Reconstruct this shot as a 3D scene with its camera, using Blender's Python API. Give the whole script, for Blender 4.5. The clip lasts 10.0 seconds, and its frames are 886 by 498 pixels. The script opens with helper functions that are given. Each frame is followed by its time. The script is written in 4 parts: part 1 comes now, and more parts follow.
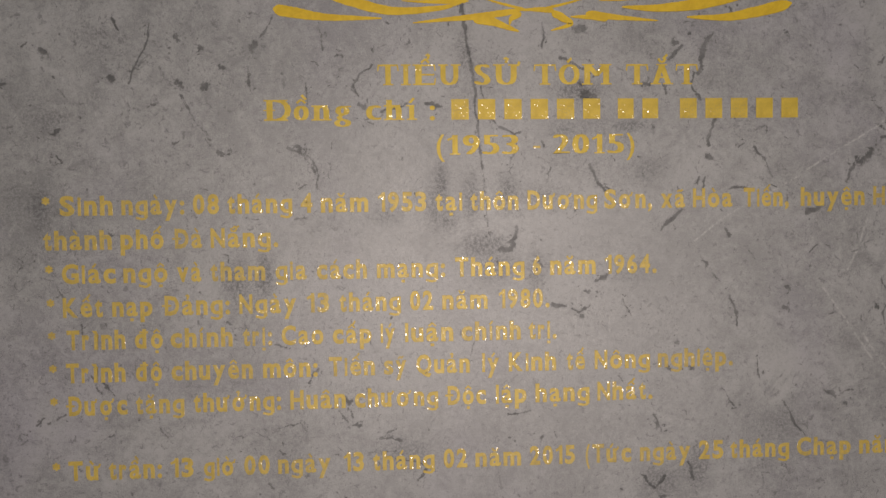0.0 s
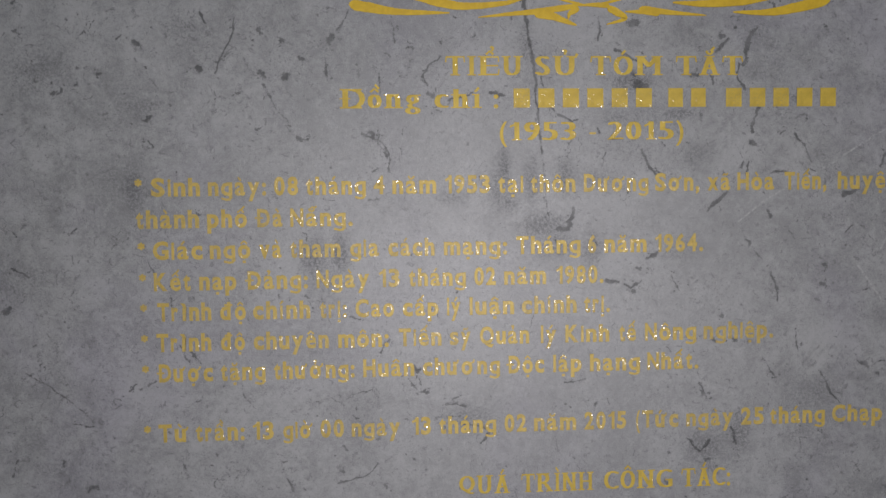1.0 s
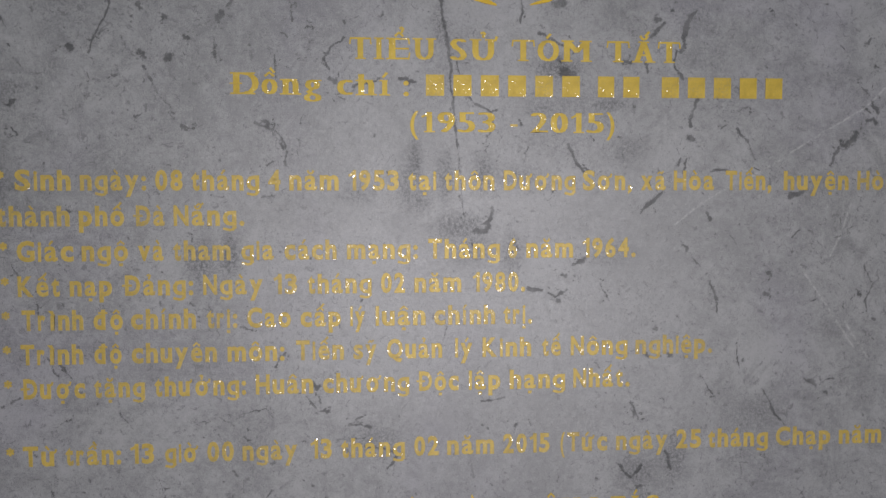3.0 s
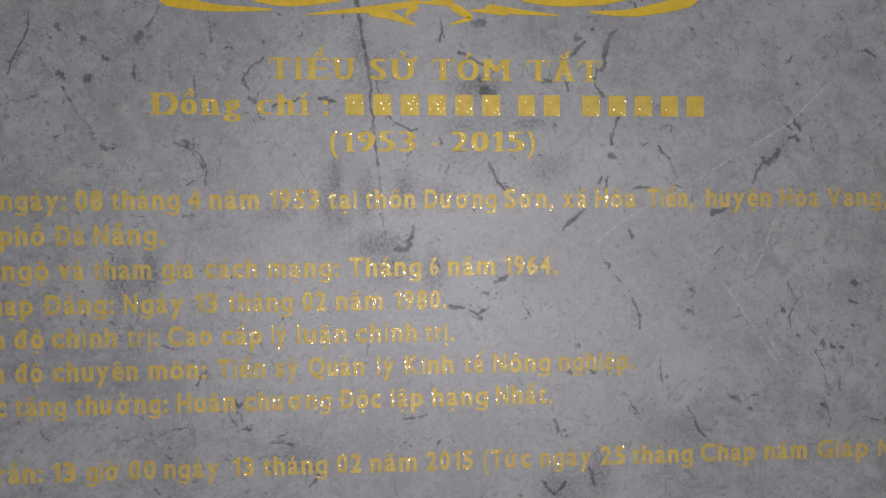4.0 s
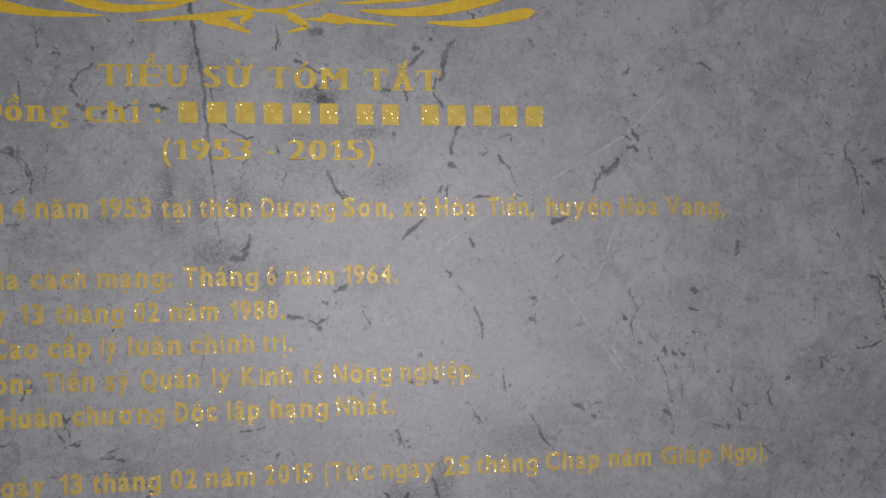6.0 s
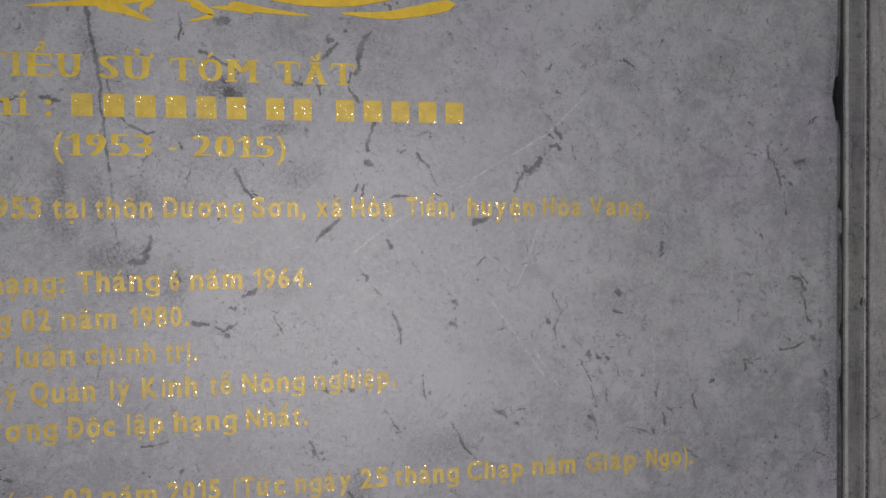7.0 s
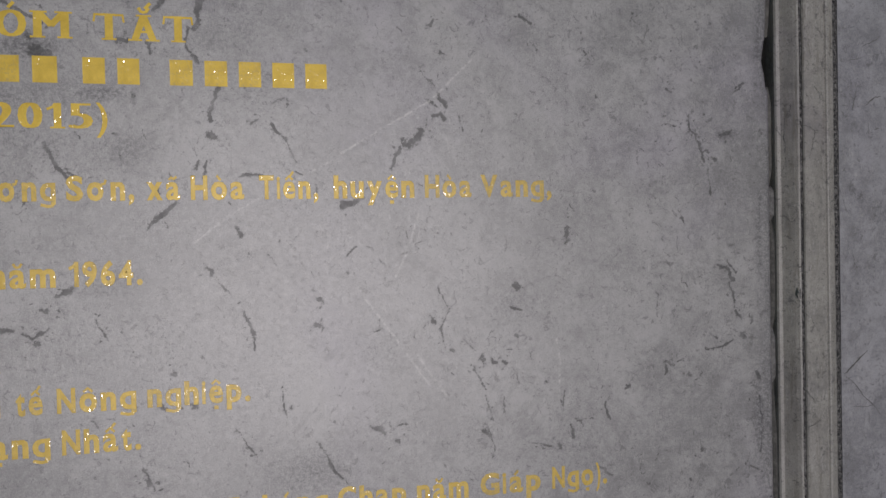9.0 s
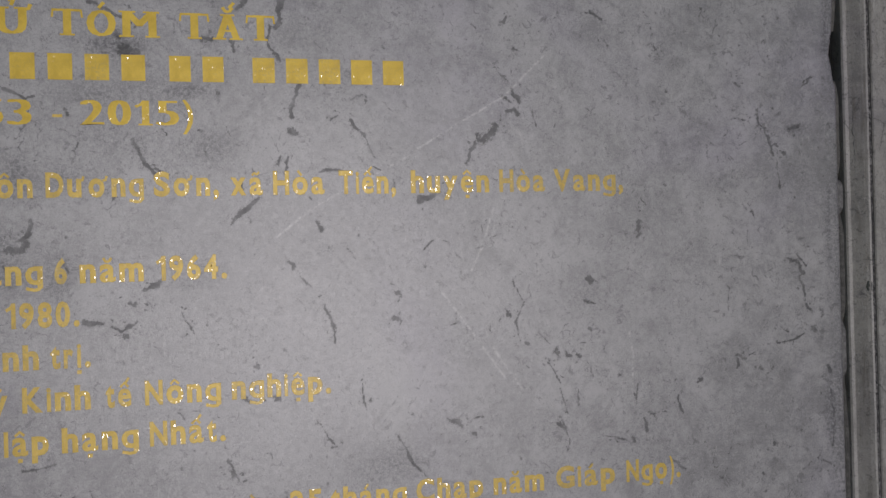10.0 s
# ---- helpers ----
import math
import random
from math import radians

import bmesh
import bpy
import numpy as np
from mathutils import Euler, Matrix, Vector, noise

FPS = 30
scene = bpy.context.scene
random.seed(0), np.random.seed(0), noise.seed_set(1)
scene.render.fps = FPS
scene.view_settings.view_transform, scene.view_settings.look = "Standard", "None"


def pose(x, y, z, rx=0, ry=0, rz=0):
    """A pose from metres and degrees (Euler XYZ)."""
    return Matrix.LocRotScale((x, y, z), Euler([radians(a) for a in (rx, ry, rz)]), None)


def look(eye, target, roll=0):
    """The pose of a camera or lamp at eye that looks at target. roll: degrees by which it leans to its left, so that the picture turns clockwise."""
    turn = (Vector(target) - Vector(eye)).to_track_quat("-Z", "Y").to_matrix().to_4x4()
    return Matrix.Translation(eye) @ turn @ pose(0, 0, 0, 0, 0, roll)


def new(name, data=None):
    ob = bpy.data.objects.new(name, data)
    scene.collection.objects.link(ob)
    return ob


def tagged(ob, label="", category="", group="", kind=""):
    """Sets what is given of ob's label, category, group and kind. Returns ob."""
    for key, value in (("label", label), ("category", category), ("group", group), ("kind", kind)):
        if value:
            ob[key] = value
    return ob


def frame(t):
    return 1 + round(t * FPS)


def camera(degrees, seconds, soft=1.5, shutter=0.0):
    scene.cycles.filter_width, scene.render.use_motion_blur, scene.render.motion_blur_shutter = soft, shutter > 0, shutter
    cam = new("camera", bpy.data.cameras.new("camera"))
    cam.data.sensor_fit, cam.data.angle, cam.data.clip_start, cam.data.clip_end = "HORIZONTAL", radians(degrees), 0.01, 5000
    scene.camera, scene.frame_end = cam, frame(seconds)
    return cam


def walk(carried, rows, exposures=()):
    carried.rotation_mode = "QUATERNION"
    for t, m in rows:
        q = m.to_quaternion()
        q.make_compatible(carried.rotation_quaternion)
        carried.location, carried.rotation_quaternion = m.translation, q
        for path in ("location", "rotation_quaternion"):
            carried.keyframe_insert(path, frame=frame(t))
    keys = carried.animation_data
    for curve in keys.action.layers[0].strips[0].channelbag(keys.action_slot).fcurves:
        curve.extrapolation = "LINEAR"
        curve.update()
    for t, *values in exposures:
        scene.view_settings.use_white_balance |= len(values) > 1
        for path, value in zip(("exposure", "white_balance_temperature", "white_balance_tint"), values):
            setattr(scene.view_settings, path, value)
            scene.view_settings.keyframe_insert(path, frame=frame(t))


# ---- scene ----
cam = camera(57.0, 10.0)
PATH = [
    (0, (-0.058, -0.904, 1.545), (0.076, 1.09, 1.456), -0.8),
    (0.5, (-0.111, -0.943, 1.537), (0.018, 1.05, 1.432), -0.7),
    (1, (-0.136, -0.967, 1.535), (-0.004, 1.025, 1.424), -0.7),
    (1.5, (-0.107, -0.92, 1.529), (0.051, 1.07, 1.416), -0.4),
    (2, (-0.096, -0.88, 1.529), (0.064, 1.11, 1.412), -0.2),
    (2.2, (-0.09, -0.874, 1.529), (0.073, 1.117, 1.42), -0.2),
    (3.3, (-0.022, -0.878, 1.535), (0.15, 1.111, 1.421), -0.1),
    (3.5, (-0.007, -0.882, 1.536), (0.161, 1.109, 1.432), -0.2),
    (4, (0.044, -0.886, 1.547), (0.21, 1.105, 1.448), -0.3),
    (4.5, (0.09, -0.887, 1.545), (0.258, 1.104, 1.458), -0.3),
    (5, (0.127, -0.893, 1.538), (0.313, 1.098, 1.469), -0.3),
    (5.5, (0.147, -0.897, 1.538), (0.384, 1.088, 1.481), -0.4),
    (5.7, (0.156, -0.899, 1.535), (0.408, 1.085, 1.486), -0.4),
    (6.8, (0.194, -0.868, 1.526), (0.583, 1.094, 1.491), -0.6),
    (7, (0.201, -0.862, 1.531), (0.62, 1.093, 1.488), -0.5),
    (7.5, (0.24, -0.825, 1.526), (0.709, 1.119, 1.491), -0.8),
    (8, (0.289, -0.758, 1.516), (0.771, 1.182, 1.482), -0.9),
    (8.5, (0.319, -0.741, 1.512), (0.802, 1.199, 1.468), -1.1),
    (9, (0.327, -0.754, 1.512), (0.812, 1.185, 1.476), -1.2),
    (9.5, (0.302, -0.756, 1.5), (0.774, 1.187, 1.475), -1.4),
    (10, (0.272, -0.749, 1.496), (0.715, 1.202, 1.491), -1.6),
]
EXPOSURES = [
    (0.0, -0.06, 7600, 13),
    (0.3, -0.09, 7000, 10),
    (0.6, -0.15, 6550, 10),
    (1.5, -0.08, 6550, 10),
    (2.0, -0.04, 6550, 10),
    (4.5, -0.06, 6550, 11),
    (5.5, -0.10, 6520, 11),
    (7.0, -0.02, 6560, 12),
    (8.0, 0.2, 6760, 12),
    (9.0, 0.08, 6760, 12),
    (10.0, 0.02, 6660, 12),
]
walk(cam, [(t, look(eye, target, roll)) for t, eye, target, roll in PATH], EXPOSURES)

# ---- world, lamp, exposure ----
world = bpy.data.worlds.new("dusk")
scene.world = world
world.use_nodes = True
wn = world.node_tree
sky = wn.nodes.new("ShaderNodeTexSky")
sky.sky_type = 'NISHITA'
sky.sun_disc = False
sky.sun_elevation = radians(6)
sky.sun_rotation = radians(20)
wn.links.new(sky.outputs[0], wn.nodes["Background"].inputs[0])
wn.nodes["Background"].inputs[1].default_value = 0.06

torch = bpy.data.lights.new("torch_light", 'SPOT')
torch.energy, torch.color = 1090, (0.985, 0.952, 1.0)
torch.spot_size, torch.spot_blend, torch.shadow_soft_size = radians(26), 0.9, 0.05
new("torch_light", torch).matrix_world = look((0.75, -8.0, 0.9), (0.25, 0, 1.42))

# ---- materials ----


class Nodes:
    """A node material, with short ways to add nodes and links."""

    def __init__(self, name):
        self.mat = bpy.data.materials.new(name)
        self.mat.use_nodes = True
        self.tree = self.mat.node_tree
        self.bsdf = self.tree.nodes["Principled BSDF"]
        where = self.tree.nodes.new("ShaderNodeTexCoord")
        self.place, self.flat = where.outputs["Object"], where.outputs["Normal"]

    def put(self, socket, value):
        if isinstance(value, bpy.types.NodeSocket):
            self.tree.links.new(value, socket)
        else:
            socket.default_value = value

    def set(self, **values):
        for key, value in values.items():
            self.put(self.bsdf.inputs[key.replace("_", " ")], value)

    def noise(self, scale, detail=6, rough=0.55, distort=0.0, stretch=None):
        n = self.tree.nodes.new("ShaderNodeTexNoise")
        where = self.place
        if stretch:
            m = self.tree.nodes.new("ShaderNodeMapping")
            self.put(m.inputs["Vector"], where)
            m.inputs["Rotation"].default_value = (0, radians(stretch[3]), 0)
            m.inputs["Scale"].default_value = stretch[:3]
            where = m.outputs[0]
        self.put(n.inputs["Vector"], where)
        for key, value in (("Scale", scale), ("Detail", detail), ("Roughness", rough), ("Distortion", distort)):
            n.inputs[key].default_value = value
        return n.outputs[0]

    def math(self, kind, a, b=0.0):
        n = self.tree.nodes.new("ShaderNodeMath")
        n.operation = kind
        self.put(n.inputs[0], a)
        self.put(n.inputs[1], b)
        return n.outputs[0]

    def vector(self, kind, a, b=(0.0, 0.0, 0.0)):
        n = self.tree.nodes.new("ShaderNodeVectorMath")
        n.operation = kind
        self.put(n.inputs[0], a)
        self.put(n.inputs[1], b)
        return n.outputs[0]

    def step(self, value, low, high, to_low=0.0, to_high=1.0):
        n = self.tree.nodes.new("ShaderNodeMapRange")
        n.interpolation_type = 'SMOOTHSTEP'
        self.put(n.inputs[0], value)
        for i, v in enumerate((low, high, to_low, to_high)):
            n.inputs[i + 1].default_value = v
        return n.outputs[0]

    def mix(self, factor, a, b, kind='MIX'):
        n = self.tree.nodes.new("ShaderNodeMix")
        n.data_type, n.blend_type = 'RGBA', kind
        self.put(n.inputs[0], factor)
        for socket, value in ((n.inputs[6], a), (n.inputs[7], b)):
            self.put(socket, (*value, 1) if isinstance(value, tuple) else value)
        return n.outputs[2]

    def attribute(self, name):
        n = self.tree.nodes.new("ShaderNodeAttribute")
        n.attribute_name = name
        return n.outputs["Fac"]

    def bump(self, height, strength, distance, normal=None):
        n = self.tree.nodes.new("ShaderNodeBump")
        n.inputs["Strength"].default_value, n.inputs["Distance"].default_value = strength, distance
        self.put(n.inputs["Height"], height)
        if normal:
            self.put(n.inputs["Normal"], normal)
        return n.outputs[0]


def grey_stone(name, light, dark, marked=False, grime=False, gloss=0.95):
    n = Nodes(name)
    clouds, mottle, grain = n.noise(5, 8, 0.6, 0.6), n.noise(32, 8, 0.65, 0.8), n.noise(650, 5, 0.75)
    level = n.math('ADD', n.math('ADD', n.math('MULTIPLY', clouds, 0.24), n.math('MULTIPLY', n.noise(150, 6, 0.7, 0.5), 0.17)), n.math('ADD', n.math('MULTIPLY', mottle, 0.27), n.math('MULTIPLY', grain, 0.32)))
    colour = n.mix(n.step(level, 0.415, 0.575), dark, light)
    violet = n.step(n.noise(3.2, 5, 0.6, 0.5), 0.48, 0.7)
    colour = n.mix(n.math('MULTIPLY', violet, 0.5), colour, (0.88, 0.82, 1.0), 'MULTIPLY')
    brushed = n.noise(40, 5, 0.6, 0.2, (1, 1, 9, 35))
    colour = n.mix(n.step(brushed, 0.45, 0.75, 0.0, 0.16), colour, light)
    for lean in (28, -50):
        scuffs = n.noise(55, 4, 0.6, 0.1, (1, 1, 22, lean))
        colour = n.mix(n.step(scuffs, 0.56, 0.72, 0.0, 0.22), colour, light)
    fleck = n.step(n.noise(110, 7, 0.75, 1.0), 0.565, 0.63, 0.0, 0.62)
    colour = n.mix(fleck, colour, (0.075, 0.075, 0.08))
    pores = n.math('ADD', n.noise(330, 3, 0.6, 0.3), n.math('MULTIPLY', n.noise(18, 5, 0.65), 0.4))
    colour = n.mix(n.step(pores, 0.82, 0.88, 0.0, 0.5), colour, (0.09, 0.09, 0.093))
    sheen = n.math('ADD', n.noise(420, 3, 0.6, 0.2, (1, 1, 0.35, 20)), n.math('MULTIPLY', n.noise(9, 5, 0.7), 0.3))
    colour = n.mix(n.step(sheen, 0.74, 0.86, 0.0, 0.3), colour, (0.6, 0.59, 0.58))
    chips = n.math('ADD', n.noise(75, 9, 0.78, 0.7, (1, 1, 0.6, -25)), n.math('MULTIPLY', n.noise(7, 4), 0.25))
    colour = n.mix(n.step(chips, 0.74, 0.79, 0.0, 0.6), colour, (0.06, 0.06, 0.064))
    ridge = n.math('ABSOLUTE', n.math('SUBTRACT', n.noise(9, 9, 0.68, 1.0), 0.5))
    web = n.math('MULTIPLY', n.step(ridge, 0.0, 0.028, 1.0, 0.0), n.step(n.noise(14, 4, 0.6), 0.5, 0.62, 0.0, 0.3))
    colour = n.mix(web, colour, (0.10, 0.10, 0.105))
    stain = n.step(n.noise(24, 12, 0.8, 0.4), 0.52, 0.66, 0.0, 0.42)
    colour = n.mix(stain, colour, (0.15, 0.148, 0.155))
    rough = n.step(mottle, 0.3, 0.7, 0.425, 0.475)
    if marked:
        ragged = n.math('ADD', n.attribute("vein"), n.math('MULTIPLY', n.math('SUBTRACT', n.noise(170, 8, 0.8, 1.2), 0.5), 2.6))
        vein = n.math('MULTIPLY', n.step(ragged, 0.40, 0.62), n.step(n.noise(45, 4, 0.6), 0.35, 0.62, 0.45, 0.82))
        halo = n.math('MULTIPLY', n.step(n.attribute("vein"), 0.0, 0.5), n.step(n.noise(120, 6, 0.7), 0.35, 0.65, 0.1, 0.5))
        colour = n.mix(halo, colour, (0.14, 0.14, 0.145))
        cloudy = n.math('MULTIPLY', n.attribute("smudge"), n.step(n.noise(320, 6, 0.8), 0.42, 0.60, 0.2, 1.0))
        colour = n.mix(cloudy, colour, (0.10, 0.10, 0.11))
        colour = n.mix(vein, colour, (0.066, 0.066, 0.068))
        gloss = n.math('MULTIPLY', n.step(vein, 0.0, 0.8, 0.95, 0.45), n.step(cloudy, 0.0, 0.6, 1.0, 0.55))
        dotted = n.math('MULTIPLY', n.attribute("scratch"), n.step(n.noise(180, 4, 0.7), 0.42, 0.58))
        colour = n.mix(dotted, colour, (0.62, 0.61, 0.6))
    if grime:
        runs = n.noise(22, 6, 0.7, 0.3, (6, 6, 0.6, 0))
        colour = n.mix(n.step(runs, 0.52, 0.72, 0.0, 0.6), colour, (0.13, 0.115, 0.095))
        colour = n.mix(n.step(n.noise(60, 8, 0.75, 0.5, (3, 3, 0.5, 4)), 0.58, 0.70, 0.0, 0.5), colour, (0.5, 0.49, 0.47))
    gloss = n.math('MULTIPLY', gloss, n.step(n.noise(210, 8, 0.78, 0.5), 0.36, 0.62, 0.84, 1.08))
    n.set(Base_Color=colour, Roughness=rough, Specular_IOR_Level=gloss, IOR=1.68)
    n.set(Normal=n.bump(grain, 0.25, 0.0008, n.bump(mottle, 0.08, 0.002)))
    return n.mat


def gold_paint(name, low, high, wear_from, flakes):
    n = Nodes(name)
    patches, fine = n.noise(70, 6, 0.65, 0.5), n.noise(900, 4, 0.7)
    colour = n.mix(n.step(patches, 0.35, 0.65), low, high)
    info = n.tree.nodes.new("ShaderNodeObjectInfo")
    wear = n.math('ADD', n.noise(260, 7, 0.8, 0.4), n.math('MULTIPLY', n.math('SUBTRACT', info.outputs["Random"], 0.5), 0.14))
    worn = n.step(n.math('ADD', wear, n.math('MULTIPLY', n.noise(6, 2), 0.25)), wear_from, wear_from + 0.24, 0.0, 0.55)
    colour = n.mix(worn, colour, (0.31, 0.27, 0.19))
    flake = n.tree.nodes.new("ShaderNodeTexVoronoi")
    lay = n.tree.nodes.new("ShaderNodeMapping")
    lay.inputs["Rotation"].default_value, lay.inputs["Scale"].default_value = (0, radians(28), 0), (1, 1, 0.5)
    n.put(lay.inputs["Vector"], n.place)
    n.put(flake.inputs["Vector"], lay.outputs[0])
    flake.inputs["Scale"].default_value = 1600
    tilt = n.vector('SUBTRACT', flake.outputs["Color"], (0.5, 0.5, 0.5))
    split = n.tree.nodes.new("ShaderNodeSeparateColor")
    n.put(split.inputs[0], flake.outputs["Color"])
    shiny = n.math('MULTIPLY', n.step(split.outputs[1], 1 - flakes, 1.02 - flakes), n.step(worn, 0.1, 0.5, 1.0, 0.0))
    tilt = n.vector('MULTIPLY', n.vector('MULTIPLY', tilt, (0.25, 0.25, 0.25)), shiny)
    facing = n.vector('NORMALIZE', n.vector('ADD', n.flat, tilt))
    n.set(Base_Color=colour, Metallic=0.19, Roughness=0.47, Specular_IOR_Level=0.5, Coat_Weight=shiny, Coat_Roughness=0.15, Coat_Normal=facing)
    n.set(Normal=n.bump(fine, 0.15, 0.0003))
    return n.mat


def mortar():
    n = Nodes("dark_mortar")
    crumbs = n.noise(300, 6, 0.8, 0.5)
    n.set(Base_Color=n.mix(n.step(crumbs, 0.42, 0.66), (0.022, 0.022, 0.024), (0.30, 0.295, 0.29)), Roughness=0.9)
    n.set(Normal=n.bump(crumbs, 0.9, 0.002))
    return n.mat


SLAB = grey_stone("grey_slab_stone", (0.40, 0.395, 0.40), (0.195, 0.194, 0.20), True)
FRAME = grey_stone("frame_stone", (0.37, 0.36, 0.335), (0.26, 0.253, 0.238), grime=True, gloss=0.35)
WALL = grey_stone("wall_stone", (0.37, 0.37, 0.40), (0.18, 0.18, 0.20), True)
GOLD = gold_paint("worn_gold_paint", (0.60, 0.42, 0.082), (0.74, 0.53, 0.12), 0.58, 0.26)
TITLE_GOLD = gold_paint("title_gold_paint", (0.64, 0.44, 0.05), (0.78, 0.55, 0.072), 0.64, 0.18)
BRIGHT_GOLD = gold_paint("bright_gold_paint", (0.74, 0.47, 0.02), (0.86, 0.57, 0.03), 0.74, 0.05)
MORTAR = mortar()
# near-black: dirt, with the open gap's shade put into the colour
dirt_shade = Nodes("black_dirt")
dirt_shade.set(Specular_IOR_Level=0.1, Base_Color=dirt_shade.mix(dirt_shade.noise(300, 6, 0.7), (0.004, 0.004, 0.004), (0.022, 0.021, 0.02)), Roughness=0.85)
DIRT_SHADE = dirt_shade.mat
stain = Nodes("brown_stain")
stain.set(Base_Color=stain.mix(stain.step(stain.noise(260, 7, 0.8), 0.4, 0.6), (0.10, 0.098, 0.098), (0.20, 0.197, 0.195)), Roughness=0.7)
STAIN = stain.mat
filler = Nodes("dark_filler")
filler.set(Base_Color=filler.mix(filler.step(filler.noise(200, 7, 0.8), 0.4, 0.65), (0.075, 0.074, 0.07), (0.17, 0.165, 0.155)), Roughness=0.8)
FILLER = filler.mat


def mesh_of(name, verts, faces, material, smooth=False):
    me = bpy.data.meshes.new(name)
    me.from_pydata([tuple(v) for v in verts], [], [tuple(f) for f in faces])
    me.materials.append(material)
    if smooth:
        me.shade_smooth()
    return me


def part(name, me, parent, label=""):
    ob = new(name, me)
    ob.parent = parent
    return tagged(ob, label)


# ---- marks of the stone: veins, stains and scratches, laid down on the slab's grid ----
LEFT, RIGHT, LOW, HIGH = -0.655, 0.874, 0.62, 2.18


def axis(parts):
    """Coordinates along stretches of (from, to, step)."""
    rows = [np.linspace(a, b, max(2, round((b - a) / s) + 1))[:-1] for a, b, s in parts]
    return np.concatenate(rows + [[parts[-1][1]]])


XS = axis([(LEFT, -0.62, 0.006), (-0.62, RIGHT, 0.00105)])
ZS = axis([(LOW, 1.14, 0.02), (1.14, 1.81, 0.00105), (1.81, HIGH, 0.02)])
LAYER = {key: np.zeros((len(ZS), len(XS)), np.float32) for key in ("vein", "smudge", "scratch")}


def cloud(step, seed):
    """Smooth noise over the slab's grid, from about -1 to 1, with features of that size in metres."""
    rng = np.random.default_rng(seed)
    total, reach = np.zeros((len(ZS), len(XS)), np.float32), 1.0
    for _ in range(3):
        u, v = (XS - LEFT) / step, (ZS - LOW) / step
        table = rng.uniform(-1, 1, (int(v.max()) + 2, int(u.max()) + 2)).astype(np.float32)
        i, j = u.astype(int), v.astype(int)
        fu, fv = (u - i).astype(np.float32), (v - j).astype(np.float32)[:, None]
        fu, fv = fu * fu * (3 - 2 * fu), fv * fv * (3 - 2 * fv)
        low = table[j][:, i] * (1 - fu) + table[j][:, i + 1] * fu
        high = table[j + 1][:, i] * (1 - fu) + table[j + 1][:, i + 1] * fu
        total += reach * (low * (1 - fv) + high * fv)
        step, reach = step * 0.5, reach * 0.6
    return total / 1.5


SWAY_X, SWAY_Z, THICK = cloud(0.011, 1), cloud(0.011, 2), cloud(0.008, 3)


def stroke(key, width, points, top=1.0):
    """A ragged line through points, width metres wide, highest along its middle."""
    pts = np.array(points, float)
    reach = 1.5 * width + 0.003
    i0, i1 = np.searchsorted(XS, (pts[:, 0].min() - reach, pts[:, 0].max() + reach))
    j0, j1 = np.searchsorted(ZS, (pts[:, 1].min() - reach, pts[:, 1].max() + reach))
    if i1 <= i0 or j1 <= j0:
        return
    gx, gz = np.meshgrid(XS[i0:i1], ZS[j0:j1])
    sway = 0.0014 if key == "vein" else 0.0003
    gx, gz = gx + sway * SWAY_X[j0:j1, i0:i1], gz + sway * SWAY_Z[j0:j1, i0:i1]
    wide = width * np.clip(0.95 + (0.75 if key == "vein" else 0.2) * THICK[j0:j1, i0:i1], 0.25, 2)
    near = np.full(gx.shape, 9.0)
    for a, b in zip(pts[:-1], pts[1:]):
        d = b - a
        s = np.clip(((gx - a[0]) * d[0] + (gz - a[1]) * d[1]) / max(d @ d, 1e-9), 0, 1)
        near = np.minimum(near, np.hypot(gx - a[0] - s * d[0], gz - a[1] - s * d[1]))
    block = LAYER[key][j0:j1, i0:i1]
    np.maximum(block, top * np.clip(1 - near / wide, 0, 1), out=block)


def vein(mm, *points):
    wavy = []
    for a, b in zip(points[:-1], points[1:]):
        for k in range(3):
            s, j = k / 3, 0.0004 * (mm if k else 0)
            wavy.append((a[0] + (b[0] - a[0]) * s + random.uniform(-j, j), a[1] + (b[1] - a[1]) * s + random.uniform(-j, j)))
    stroke("vein", max(min(0.9 * mm, 0.55 * mm + 0.7), 1.4) / 1000, wavy + [points[-1]], min(1.0, 0.66 + 0.1 * mm))
    for x, z in wavy:
        for _ in range(2):
            x1, z1 = x + random.gauss(0, 0.0007 * mm + 0.0018), z + random.gauss(0, 0.0007 * mm + 0.0018)
            stroke("vein", random.uniform(0.0010, 0.0019), [(x1, z1), (x1 + random.gauss(0, 0.0012), z1 + random.gauss(0, 0.0012))], random.uniform(0.45, 0.85))


def scratch(mm, *points):
    stroke("scratch", max(1.0, mm) * 0.0016, points, 0.75)


def smudge(x, z, rx, rz, amount):
    gx, gz = np.meshgrid((XS - x) / rx, (ZS - z) / rz)
    block = LAYER["smudge"]
    amount = min(0.95, amount * 1.7)
    np.maximum(block, amount * np.exp(-1.2 * (gx ** 2 + gz ** 2)), out=block)


vein(5.0, (0.027, 1.773), (0.031, 1.737), (0.037, 1.702), (0.040, 1.666))
vein(3.1, (0.040, 1.666), (0.044, 1.636), (0.048, 1.593))
vein(1.5, (0.048, 1.593), (0.051, 1.563), (0.054, 1.526), (0.059, 1.508))
vein(3.1, (0.047, 1.684), (0.050, 1.672), (0.060, 1.648), (0.066, 1.639), (0.084, 1.630), (0.090, 1.633))
vein(1.9, (0.087, 1.624), (0.084, 1.608), (0.075, 1.596))
vein(1.2, (0.066, 1.587), (0.078, 1.590), (0.084, 1.599))
vein(3.7, (-0.094, 1.685), (-0.086, 1.697), (-0.073, 1.708))
vein(2.5, (-0.094, 1.685), (-0.088, 1.674))
